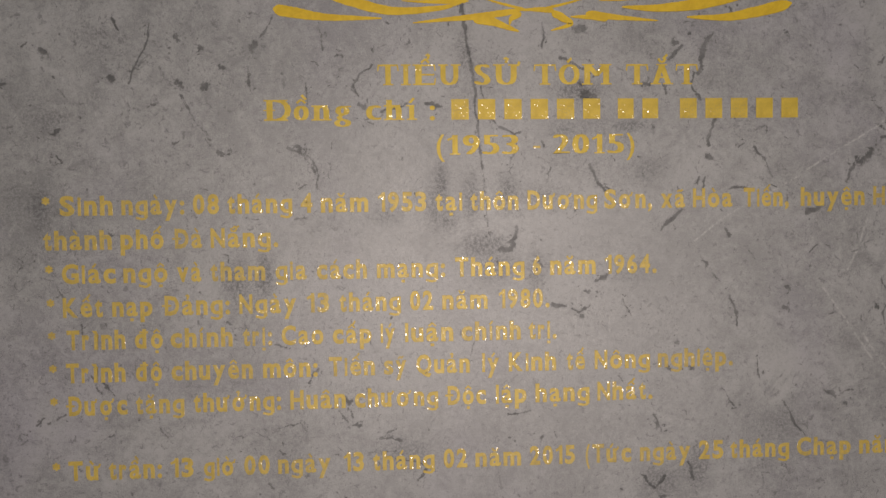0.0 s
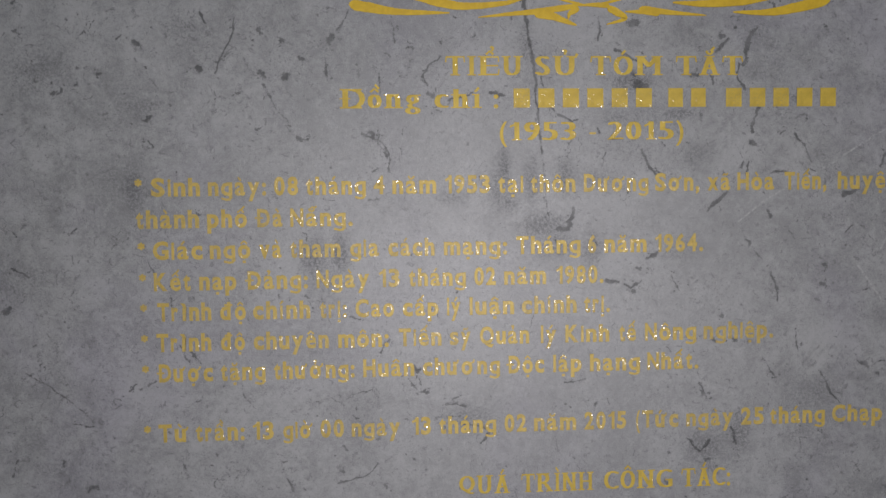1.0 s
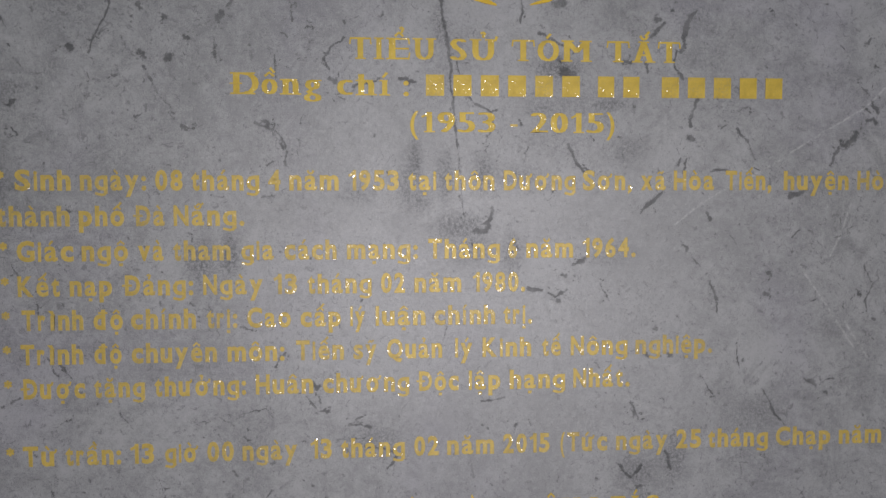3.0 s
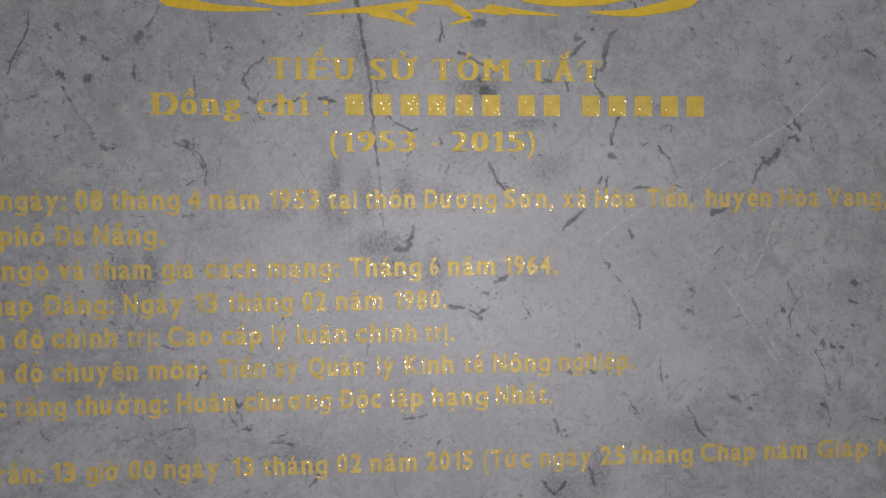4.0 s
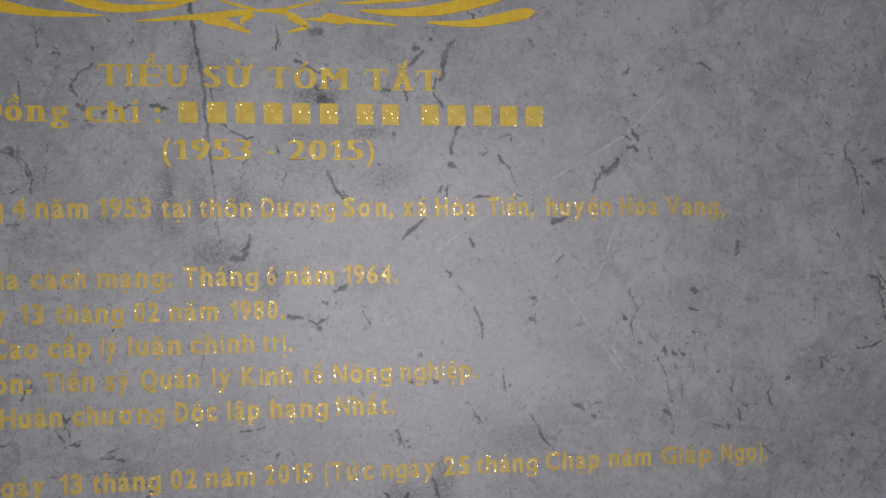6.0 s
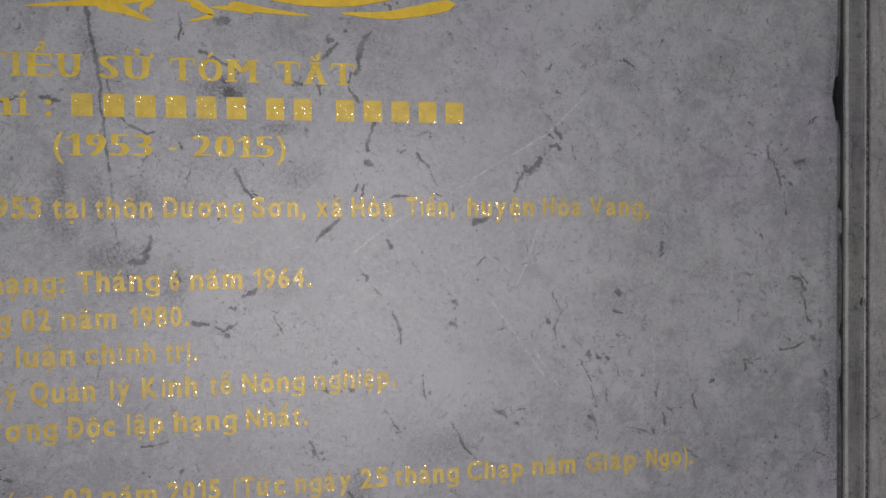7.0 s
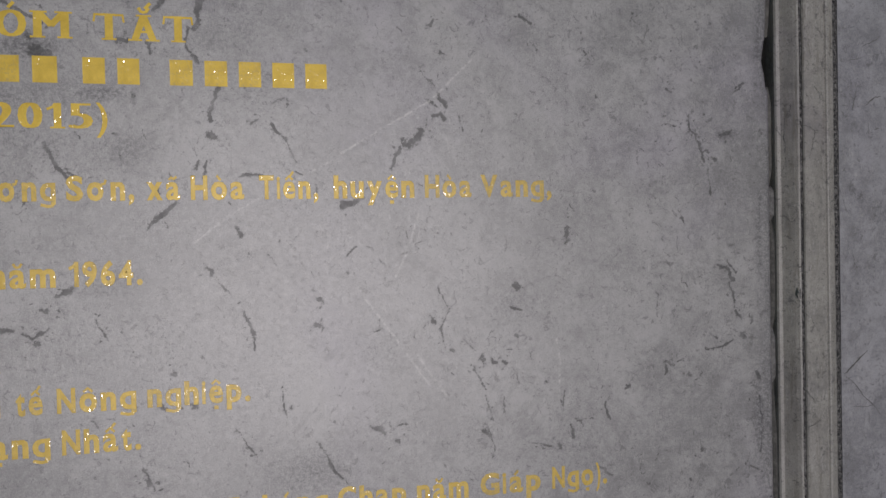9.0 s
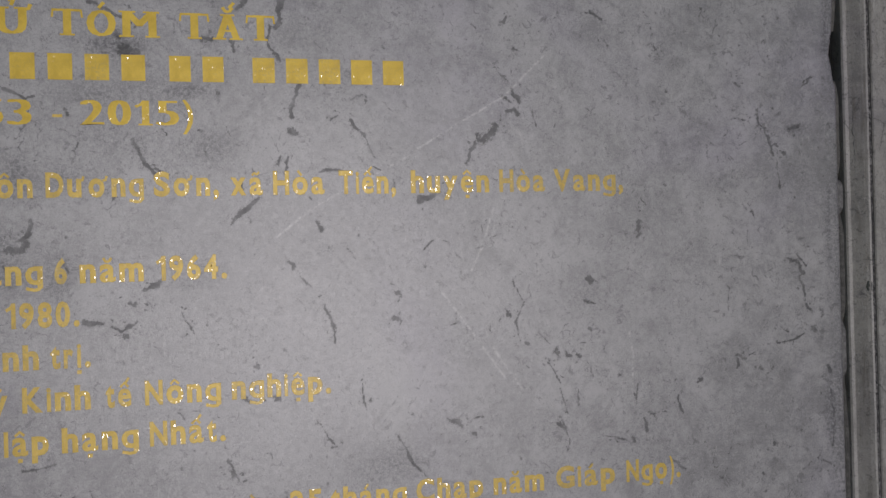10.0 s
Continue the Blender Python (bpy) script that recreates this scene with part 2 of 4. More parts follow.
vein(6.2, (-0.087, 1.665), (-0.082, 1.662))
vein(3.7, (-0.062, 1.656), (-0.041, 1.662), (-0.035, 1.665))
vein(6.2, (-0.014, 1.665), (0.003, 1.662))
vein(1.9, (-0.082, 1.650), (-0.074, 1.644))
vein(2.5, (-0.167, 1.618), (-0.153, 1.614), (-0.142, 1.608), (-0.134, 1.593), (-0.134, 1.573))
vein(1.9, (-0.146, 1.620), (-0.146, 1.605))
vein(5.0, (-0.156, 1.620), (-0.150, 1.612))
vein(1.9, (-0.154, 1.573), (-0.145, 1.578))
vein(3.7, (-0.139, 1.596), (-0.136, 1.590))
vein(7.4, (-0.202, 1.723), (-0.198, 1.731))
vein(3.1, (-0.193, 1.737), (-0.179, 1.758))
vein(6.2, (-0.282, 1.690), (-0.279, 1.686))
vein(6.8, (-0.256, 1.683), (-0.252, 1.684))
vein(5.0, (-0.258, 1.728), (-0.257, 1.725))
vein(3.1, (-0.281, 1.742), (-0.280, 1.736))
vein(3.7, (-0.233, 1.706), (-0.232, 1.703))
vein(1.2, (-0.206, 1.705), (-0.206, 1.682))
vein(1.2, (-0.277, 1.675), (-0.269, 1.658))
vein(3.7, (-0.289, 1.624), (-0.288, 1.623))
vein(3.1, (-0.239, 1.614), (-0.228, 1.612))
vein(1.2, (-0.261, 1.643), (-0.250, 1.632))
vein(1.9, (-0.260, 1.576), (-0.252, 1.573))
vein(2.5, (-0.130, 1.750), (-0.127, 1.741), (-0.125, 1.723))
vein(1.9, (-0.110, 1.719), (-0.105, 1.717))
vein(1.6, (-0.212, 1.543), (-0.198, 1.540))
vein(1.9, (-0.160, 1.540), (-0.146, 1.542))
vein(2.5, (0.115, 1.753), (0.118, 1.738), (0.115, 1.726))
vein(11.2, (0.155, 1.746), (0.163, 1.748))
vein(3.7, (0.136, 1.715), (0.152, 1.709), (0.170, 1.697))
vein(12.4, (0.161, 1.676), (0.174, 1.671))
vein(4.3, (0.161, 1.685), (0.158, 1.691))
vein(5.6, (0.265, 1.731), (0.269, 1.731))
vein(5.0, (0.275, 1.728), (0.260, 1.713))
vein(7.4, (0.310, 1.741), (0.297, 1.719), (0.293, 1.698))
vein(3.7, (0.288, 1.698), (0.285, 1.686), (0.297, 1.667))
vein(5.6, (0.229, 1.684), (0.238, 1.685))
vein(3.7, (0.253, 1.685), (0.255, 1.676))
vein(5.0, (0.313, 1.649), (0.307, 1.633), (0.306, 1.618))
vein(7.4, (0.303, 1.604), (0.307, 1.604))
vein(3.7, (0.301, 1.581), (0.299, 1.568))
vein(3.1, (0.294, 1.581), (0.293, 1.572))
vein(2.5, (0.340, 1.615), (0.346, 1.619))
vein(2.2, (0.358, 1.615), (0.371, 1.599), (0.380, 1.581))
vein(3.1, (0.372, 1.632), (0.373, 1.632))
vein(1.9, (0.358, 1.634), (0.370, 1.638))
vein(3.7, (0.395, 1.743), (0.397, 1.743))
vein(3.7, (0.281, 1.742), (0.283, 1.742))
vein(4.3, (0.169, 1.596), (0.179, 1.575), (0.185, 1.569))
vein(3.7, (0.188, 1.572), (0.197, 1.566))
vein(2.5, (0.194, 1.606), (0.197, 1.601))
vein(5.0, (0.275, 1.547), (0.266, 1.537), (0.250, 1.522))
vein(4.3, (0.326, 1.521), (0.329, 1.515))
vein(3.7, (0.329, 1.772), (0.332, 1.766))
vein(4.3, (0.329, 1.568), (0.351, 1.568))
vein(7.4, (0.421, 1.539), (0.432, 1.543))
vein(3.7, (0.432, 1.543), (0.441, 1.548))
vein(6.2, (0.077, 1.511), (0.083, 1.514), (0.086, 1.529))
vein(8.7, (0.068, 1.505), (0.082, 1.508))
vein(2.5, (0.113, 1.483), (0.107, 1.495))
vein(3.1, (-0.147, 1.359), (-0.142, 1.368), (-0.137, 1.374))
vein(7.4, (-0.106, 1.337), (-0.101, 1.338))
vein(1.2, (-0.103, 1.327), (-0.100, 1.318))
vein(3.1, (-0.097, 1.309), (-0.091, 1.309))
vein(3.7, (-0.071, 1.293), (-0.059, 1.295), (-0.047, 1.292))
vein(1.9, (-0.062, 1.299), (-0.052, 1.304))
vein(3.7, (-0.183, 1.284), (-0.175, 1.280))
vein(2.5, (-0.152, 1.252), (-0.150, 1.261))
vein(5.0, (-0.029, 1.245), (-0.017, 1.260))
vein(1.9, (-0.206, 1.306), (-0.192, 1.296))
vein(1.2, (-0.083, 1.278), (-0.053, 1.280))
vein(1.2, (-0.186, 1.308), (-0.159, 1.314), (-0.151, 1.304))
vein(3.1, (-0.085, 1.351), (-0.083, 1.350))
vein(3.1, (-0.184, 1.402), (-0.172, 1.399))
vein(3.1, (-0.236, 1.427), (-0.233, 1.426))
vein(2.5, (-0.053, 1.270), (-0.029, 1.267), (-0.011, 1.257))
vein(5.6, (0.175, 1.467), (0.188, 1.473))
vein(5.6, (0.164, 1.455), (0.167, 1.455))
vein(3.7, (0.174, 1.454), (0.176, 1.453))
vein(5.0, (0.125, 1.441), (0.141, 1.438))
vein(3.7, (0.147, 1.436), (0.156, 1.430), (0.169, 1.439))
vein(5.0, (0.158, 1.427), (0.161, 1.425))
vein(1.9, (0.206, 1.445), (0.216, 1.426))
vein(3.7, (0.298, 1.487), (0.304, 1.481))
vein(1.2, (0.301, 1.481), (0.320, 1.462))
vein(2.8, (0.330, 1.446), (0.336, 1.430), (0.339, 1.411))
vein(3.7, (0.337, 1.428), (0.339, 1.425))
vein(5.0, (0.268, 1.394), (0.270, 1.393))
vein(5.0, (0.396, 1.455), (0.398, 1.453))
vein(5.0, (0.393, 1.432), (0.397, 1.431))
vein(3.7, (0.258, 1.365), (0.261, 1.364))
vein(5.0, (0.284, 1.365), (0.287, 1.363))
vein(1.6, (0.362, 1.373), (0.365, 1.347))
vein(1.6, (0.320, 1.342), (0.336, 1.319))
vein(3.1, (0.395, 1.321), (0.408, 1.295), (0.424, 1.278))
vein(5.6, (0.246, 1.300), (0.248, 1.297))
vein(2.5, (0.241, 1.312), (0.250, 1.293))
vein(5.6, (0.111, 1.290), (0.114, 1.290))
vein(3.7, (0.074, 1.291), (0.077, 1.291))
vein(5.0, (0.288, 1.234), (0.282, 1.254))
vein(5.0, (0.225, 1.243), (0.232, 1.239))
vein(1.9, (0.075, 1.316), (0.100, 1.320))
vein(2.5, (0.200, 1.357), (0.206, 1.351))
vein(2.5, (0.333, 1.316), (0.334, 1.315))
vein(3.1, (0.504, 1.710), (0.509, 1.709), (0.511, 1.715))
vein(5.6, (0.517, 1.684), (0.520, 1.683))
vein(1.9, (0.514, 1.665), (0.514, 1.660))
vein(5.0, (0.514, 1.645), (0.522, 1.633))
vein(2.5, (0.505, 1.638), (0.513, 1.633))
vein(6.8, (0.509, 1.625), (0.520, 1.622))
vein(7.4, (0.496, 1.610), (0.491, 1.602), (0.481, 1.596))
vein(5.0, (0.475, 1.591), (0.470, 1.579))
vein(1.9, (0.534, 1.625), (0.538, 1.609))
vein(0.9, (0.495, 1.670), (0.511, 1.651))
vein(6.8, (0.640, 1.501), (0.643, 1.515))
vein(3.1, (0.646, 1.540), (0.650, 1.534))
vein(5.0, (0.597, 1.722), (0.608, 1.716))
vein(3.7, (0.664, 1.691), (0.666, 1.687))
vein(1.9, (0.730, 1.702), (0.733, 1.719))
vein(1.9, (0.666, 1.689), (0.669, 1.680))
vein(1.9, (0.716, 1.726), (0.721, 1.721))
vein(3.1, (0.754, 1.656), (0.759, 1.653))
vein(2.5, (0.750, 1.629), (0.752, 1.628))
vein(2.5, (0.751, 1.620), (0.763, 1.618))
vein(1.9, (0.755, 1.600), (0.758, 1.606))
vein(2.8, (0.779, 1.630), (0.779, 1.616), (0.788, 1.604), (0.794, 1.591), (0.796, 1.581))
vein(3.7, (0.799, 1.592), (0.802, 1.590))
vein(3.7, (0.807, 1.585), (0.810, 1.584))
vein(5.6, (0.815, 1.608), (0.825, 1.612))
vein(2.5, (0.766, 1.532), (0.772, 1.517))
vein(1.9, (0.800, 1.574), (0.803, 1.547))
vein(3.1, (0.839, 1.661), (0.846, 1.664))
vein(1.9, (0.832, 1.653), (0.839, 1.659))
vein(3.7, (0.810, 1.474), (0.822, 1.469), (0.829, 1.459))
vein(2.5, (0.820, 1.477), (0.831, 1.466))
vein(2.5, (0.823, 1.456), (0.830, 1.435))
vein(2.5, (0.831, 1.426), (0.837, 1.416))
vein(5.0, (0.837, 1.400), (0.841, 1.398))
vein(2.5, (0.850, 1.419), (0.848, 1.412))
vein(2.2, (0.795, 1.387), (0.815, 1.390), (0.827, 1.395))
vein(2.5, (0.748, 1.377), (0.757, 1.372))
vein(2.5, (0.748, 1.374), (0.748, 1.364))
vein(1.2, (0.762, 1.376), (0.772, 1.382))
vein(3.1, (0.774, 1.363), (0.777, 1.360))
vein(5.0, (0.854, 1.360), (0.857, 1.354))
vein(2.5, (0.858, 1.335), (0.861, 1.299), (0.857, 1.275))
vein(2.5, (0.840, 1.264), (0.859, 1.254))
vein(1.9, (0.799, 1.404), (0.808, 1.397))
vein(7.4, (0.589, 1.464), (0.590, 1.458))
vein(4.3, (0.583, 1.440), (0.594, 1.435))
vein(3.1, (0.587, 1.413), (0.589, 1.410))
vein(1.2, (0.741, 1.447), (0.739, 1.424))
vein(4.3, (0.552, 1.393), (0.554, 1.388))
vein(4.3, (0.563, 1.390), (0.567, 1.387))
vein(4.3, (0.573, 1.388), (0.577, 1.386))
vein(1.9, (0.544, 1.381), (0.555, 1.361))
vein(2.5, (0.586, 1.374), (0.589, 1.364))
vein(4.3, (0.511, 1.462), (0.515, 1.451))
vein(2.2, (0.515, 1.450), (0.520, 1.439), (0.513, 1.423), (0.515, 1.404))
vein(5.0, (0.505, 1.430), (0.507, 1.428))
vein(3.7, (0.521, 1.401), (0.524, 1.400))
vein(1.2, (0.534, 1.411), (0.545, 1.400))
vein(3.7, (0.397, 1.456), (0.401, 1.451))
vein(3.1, (0.393, 1.434), (0.396, 1.432))
vein(5.0, (0.444, 1.334), (0.455, 1.327))
vein(5.6, (0.467, 1.319), (0.470, 1.317))
vein(1.9, (0.461, 1.333), (0.477, 1.333))
vein(2.5, (0.554, 1.328), (0.560, 1.317), (0.563, 1.305), (0.560, 1.293))
vein(4.3, (0.552, 1.322), (0.557, 1.317))
vein(4.3, (0.644, 1.320), (0.646, 1.307))
vein(1.9, (0.649, 1.324), (0.667, 1.325))
vein(3.7, (0.681, 1.340), (0.686, 1.324))
vein(3.1, (0.703, 1.352), (0.707, 1.355))
vein(3.1, (0.629, 1.303), (0.631, 1.297))
vein(3.1, (0.672, 1.276), (0.688, 1.266))
vein(1.9, (0.601, 1.305), (0.624, 1.300))
vein(3.1, (0.774, 1.253), (0.775, 1.252))
vein(3.1, (0.787, 1.284), (0.789, 1.282))
vein(1.9, (0.573, 1.354), (0.574, 1.338))
vein(1.9, (0.555, 1.355), (0.562, 1.330))
vein(1.2, (0.637, 1.355), (0.634, 1.336))
vein(6.8, (-0.424, 1.725), (-0.418, 1.721))
vein(2.5, (-0.443, 1.728), (-0.439, 1.731))
vein(2.5, (-0.556, 1.736), (-0.550, 1.733))
vein(3.7, (-0.538, 1.683), (-0.534, 1.679))
vein(3.1, (-0.518, 1.665), (-0.514, 1.667))
vein(3.7, (-0.509, 1.674), (-0.507, 1.668))
vein(3.7, (-0.467, 1.687), (-0.462, 1.688))
vein(3.1, (-0.473, 1.662), (-0.469, 1.661))
vein(3.7, (-0.348, 1.757), (-0.343, 1.745))
vein(6.2, (-0.354, 1.696), (-0.349, 1.692))
vein(1.9, (-0.407, 1.682), (-0.399, 1.672))
vein(6.2, (-0.416, 1.635), (-0.407, 1.640))
vein(1.9, (-0.310, 1.752), (-0.313, 1.733), (-0.327, 1.707), (-0.332, 1.688))
vein(3.1, (-0.280, 1.743), (-0.280, 1.733))
vein(2.5, (-0.292, 1.727), (-0.290, 1.727))
vein(5.0, (-0.280, 1.689), (-0.276, 1.685))
vein(5.0, (-0.254, 1.685), (-0.251, 1.683))
vein(3.7, (-0.235, 1.705), (-0.231, 1.704))
vein(4.3, (-0.257, 1.728), (-0.254, 1.725))
vein(1.2, (-0.279, 1.675), (-0.264, 1.646))
vein(4.3, (-0.289, 1.624), (-0.284, 1.624))
vein(3.1, (-0.241, 1.614), (-0.238, 1.614))
vein(2.5, (-0.228, 1.614), (-0.226, 1.613))
vein(1.9, (-0.254, 1.628), (-0.248, 1.621))
vein(1.9, (-0.206, 1.694), (-0.204, 1.678))
vein(2.5, (-0.429, 1.524), (-0.427, 1.522))
vein(2.5, (-0.359, 1.528), (-0.355, 1.525))
vein(2.5, (-0.411, 1.611), (-0.405, 1.604))
vein(3.7, (-0.502, 1.506), (-0.495, 1.512))
vein(2.5, (-0.568, 1.509), (-0.563, 1.502))
vein(2.5, (-0.310, 1.666), (-0.307, 1.664))
vein(7.4, (-0.578, 1.415), (-0.573, 1.421))
vein(3.1, (-0.570, 1.466), (-0.551, 1.455))
vein(1.6, (-0.415, 1.472), (-0.408, 1.454), (-0.405, 1.440))
vein(1.9, (-0.392, 1.434), (-0.390, 1.417))
vein(3.7, (-0.442, 1.320), (-0.434, 1.328))
vein(3.1, (-0.431, 1.323), (-0.427, 1.321))
vein(2.5, (-0.420, 1.326), (-0.410, 1.331))
vein(2.5, (-0.382, 1.372), (-0.372, 1.353))
vein(1.9, (-0.370, 1.365), (-0.358, 1.350))
vein(1.6, (-0.559, 1.345), (-0.537, 1.331), (-0.518, 1.317), (-0.494, 1.296), (-0.484, 1.283))
vein(1.2, (-0.507, 1.283), (-0.484, 1.279))
vein(3.7, (-0.577, 1.224), (-0.572, 1.242))
vein(2.5, (-0.520, 1.240), (-0.520, 1.233))
vein(6.8, (-0.492, 1.203), (-0.482, 1.208))
vein(2.5, (-0.200, 1.202), (-0.186, 1.205), (-0.166, 1.211), (-0.152, 1.225))
vein(3.1, (-0.198, 1.216), (-0.194, 1.215))
vein(3.7, (-0.147, 1.198), (-0.143, 1.195))
vein(3.1, (-0.260, 1.208), (-0.254, 1.194))
vein(0.9, (-0.273, 1.242), (-0.260, 1.208))
vein(1.2, (-0.311, 1.311), (-0.295, 1.294))
vein(1.9, (-0.364, 1.305), (-0.359, 1.307))
vein(3.7, (0.229, 1.240), (0.243, 1.226), (0.254, 1.240))
vein(5.6, (0.248, 1.218), (0.253, 1.217))
vein(4.3, (0.245, 1.302), (0.248, 1.297))
vein(1.9, (-0.117, 1.327), (-0.105, 1.313))
vein(1.9, (-0.145, 1.688), (-0.144, 1.665))
smudge(-0.225, 1.472, 0.019, 0.028, 0.7)
smudge(-0.194, 1.477, 0.014, 0.028, 0.8)
smudge(0.002, 1.575, 0.009, 0.031, 0.6)
smudge(0.005, 1.536, 0.019, 0.019, 0.4)
smudge(-0.061, 1.542, 0.028, 0.015, 0.3)
smudge(0.077, 1.566, 0.014, 0.025, 0.5)
smudge(0.158, 1.679, 0.037, 0.015, 0.6)
smudge(0.213, 1.639, 0.028, 0.009, 0.5)
smudge(0.031, 1.719, 0.015, 0.037, 0.35)
smudge(0.065, 1.484, 0.037, 0.025, 0.35)
smudge(0.107, 1.477, 0.015, 0.031, 0.4)
smudge(0.114, 1.563, 0.043, 0.019, 0.3)
smudge(0.139, 1.636, 0.025, 0.015, 0.35)
smudge(0.385, 1.295, 0.050, 0.025, 0.3)
smudge(0.292, 1.247, 0.019, 0.034, 0.45)
smudge(-0.041, 1.276, 0.043, 0.025, 0.3)
smudge(-0.171, 1.299, 0.050, 0.019, 0.25)
smudge(0.351, 1.655, 0.074, 0.025, 0.25)
smudge(0.226, 1.740, 0.043, 0.037, 0.2)
smudge(-0.430, 1.556, 0.016, 0.028, 0.7)
smudge(-0.418, 1.650, 0.037, 0.025, 0.3)
smudge(-0.536, 1.695, 0.056, 0.050, 0.3)
smudge(-0.558, 1.450, 0.062, 0.043, 0.25)
smudge(-0.364, 1.733, 0.037, 0.037, 0.25)
smudge(0.048, 1.507, 0.031, 0.019, 0.5)
smudge(-0.006, 1.555, 0.014, 0.037, 0.4)
smudge(-0.172, 1.266, 0.025, 0.037, 0.25)
smudge(0.250, 1.233, 0.031, 0.025, 0.4)
smudge(-0.452, 1.566, 0.037, 0.031, 0.25)
smudge(0.864, 1.716, 0.007, 0.056, 0.5)
smudge(0.860, 1.502, 0.006, 0.074, 0.45)
smudge(0.858, 1.311, 0.009, 0.068, 0.55)
smudge(0.586, 1.442, 0.037, 0.031, 0.25)
smudge(0.457, 1.405, 0.056, 0.037, 0.2)
smudge(0.824, 1.556, 0.043, 0.019, 0.2)
smudge(0.636, 1.294, 0.050, 0.037, 0.22)
smudge(0.330, 1.695, 0.037, 0.056, 0.2)
smudge(0.822, 1.609, 0.019, 0.007, 0.5)
# broad smudges round the title: faint stain, plus light falloff put into the colour
smudge(0.175, 1.645, 0.075, 0.045, 0.22)
smudge(0.150, 1.600, 0.060, 0.030, 0.22)
smudge(0.235, 1.590, 0.030, 0.020, 0.30)
smudge(0.050, 1.700, 0.040, 0.060, 0.20)
smudge(0.035, 1.560, 0.012, 0.035, 0.40)
smudge(0.220, 1.475, 0.035, 0.020, 0.25)
smudge(-0.215, 1.450, 0.030, 0.030, 0.30)
scratch(0.9, (0.289, 1.509), (0.321, 1.534), (0.356, 1.554))
scratch(1.1, (0.374, 1.561), (0.411, 1.582))
scratch(0.6, (0.418, 1.587), (0.453, 1.608), (0.505, 1.638), (0.548, 1.679))
scratch(0.6, (0.431, 1.466), (0.468, 1.415), (0.499, 1.370))
scratch(0.5, (0.489, 1.398), (0.516, 1.358))
scratch(0.6, (0.629, 1.406), (0.633, 1.384), (0.631, 1.356))
scratch(0.5, (0.469, 1.473), (0.480, 1.494), (0.492, 1.531))

# darker band along the slab's right edge
smudge(0.868, 1.72, 0.009, 0.12, 0.4)
smudge(0.869, 1.50, 0.008, 0.16, 0.36)
smudge(0.867, 1.30, 0.012, 0.12, 0.48)
for _ in range(900):
    x, z, a = random.uniform(LEFT, RIGHT), random.uniform(1.13, 1.82), random.gauss(1.9, 0.6)
    long = 0.0012 * random.expovariate(0.7)
    stroke("vein", random.uniform(0.0014, 0.0030), [(x, z), (x + long * math.cos(a), z + long * math.sin(a))], random.uniform(0.35, 0.8))
for _ in range(75):
    cx, cz, lean = random.uniform(LEFT, RIGHT), random.uniform(1.13, 1.82), random.gauss(2.0, 0.4)
    spread = random.uniform(0.006, 0.018)
    for _ in range(random.randint(4, 9)):
        path, a = [(random.gauss(cx, spread), random.gauss(cz, spread))], random.gauss(lean, 0.9)
        for _ in range(random.randint(1, 4)):
            a += random.gauss(0, 0.7)
            path.append((path[-1][0] + 0.0035 * math.cos(a), path[-1][1] + 0.0035 * math.sin(a)))
        stroke("vein", random.uniform(0.0011, 0.0017), path, random.uniform(0.4, 0.75))


# ---- structure ----
def box(name, x0, x1, y0, y1, z0, z1, material):
    v = [(x, y, z) for x in (x0, x1) for y in (y0, y1) for z in (z0, z1)]
    f = [(0, 1, 3, 2), (4, 6, 7, 5), (0, 4, 5, 1), (2, 3, 7, 6), (0, 2, 6, 4), (1, 5, 7, 3)]
    return mesh_of(name, v, f, material)


BORDER = 0.0712
wall = tagged(new("wall_north", box("wall_north", -3.0, 3.2, 0.04, 0.30, 0.0, 3.0, MORTAR)), "grey mortar core of the memorial wall behind the slabs", "wall", kind="structure")
outer = (LEFT - BORDER, RIGHT + BORDER, LOW - BORDER, HIGH + BORDER)
for x0, x1, z0, z1 in ((-3.0, outer[0], 0, 3.0), (outer[1], 3.2, 0, 3.0), (outer[0], outer[1], 0, outer[2]), (outer[0], outer[1], outer[3], 3.0)):
    part("cladding_slab", box("cladding_slab", x0, x1, -0.017, 0.04, z0, z1, WALL), wall, "plain bluish grey marble cladding slab")
tagged(new("ground", box("ground", -60, 60, -60, 60, -0.2, 0.0, WALL)), "grey stone paving in front of the memorial wall", "ground", kind="structure")


# ---- the inscribed slab ----
def chipped(z):
    """How far the slab's right edge is broken away at each height."""
    notch = np.interp(z, [1.655, 1.660, 1.672, 1.688, 1.697, 1.712, 1.735, 1.775], [0.0, 0.0028, 0.0042, 0.0075, 0.0062, 0.0034, 0.0018, 0.0])
    rough = np.array([0.0013 * noise.noise((7, 0, 900 * h)) * (1.652 < h < 1.72) + 0.0006 * noise.noise((0, 0, 90 * h)) + 0.0006 * noise.noise((3, 0, 320 * h)) for h in z])
    return notch + np.abs(rough)


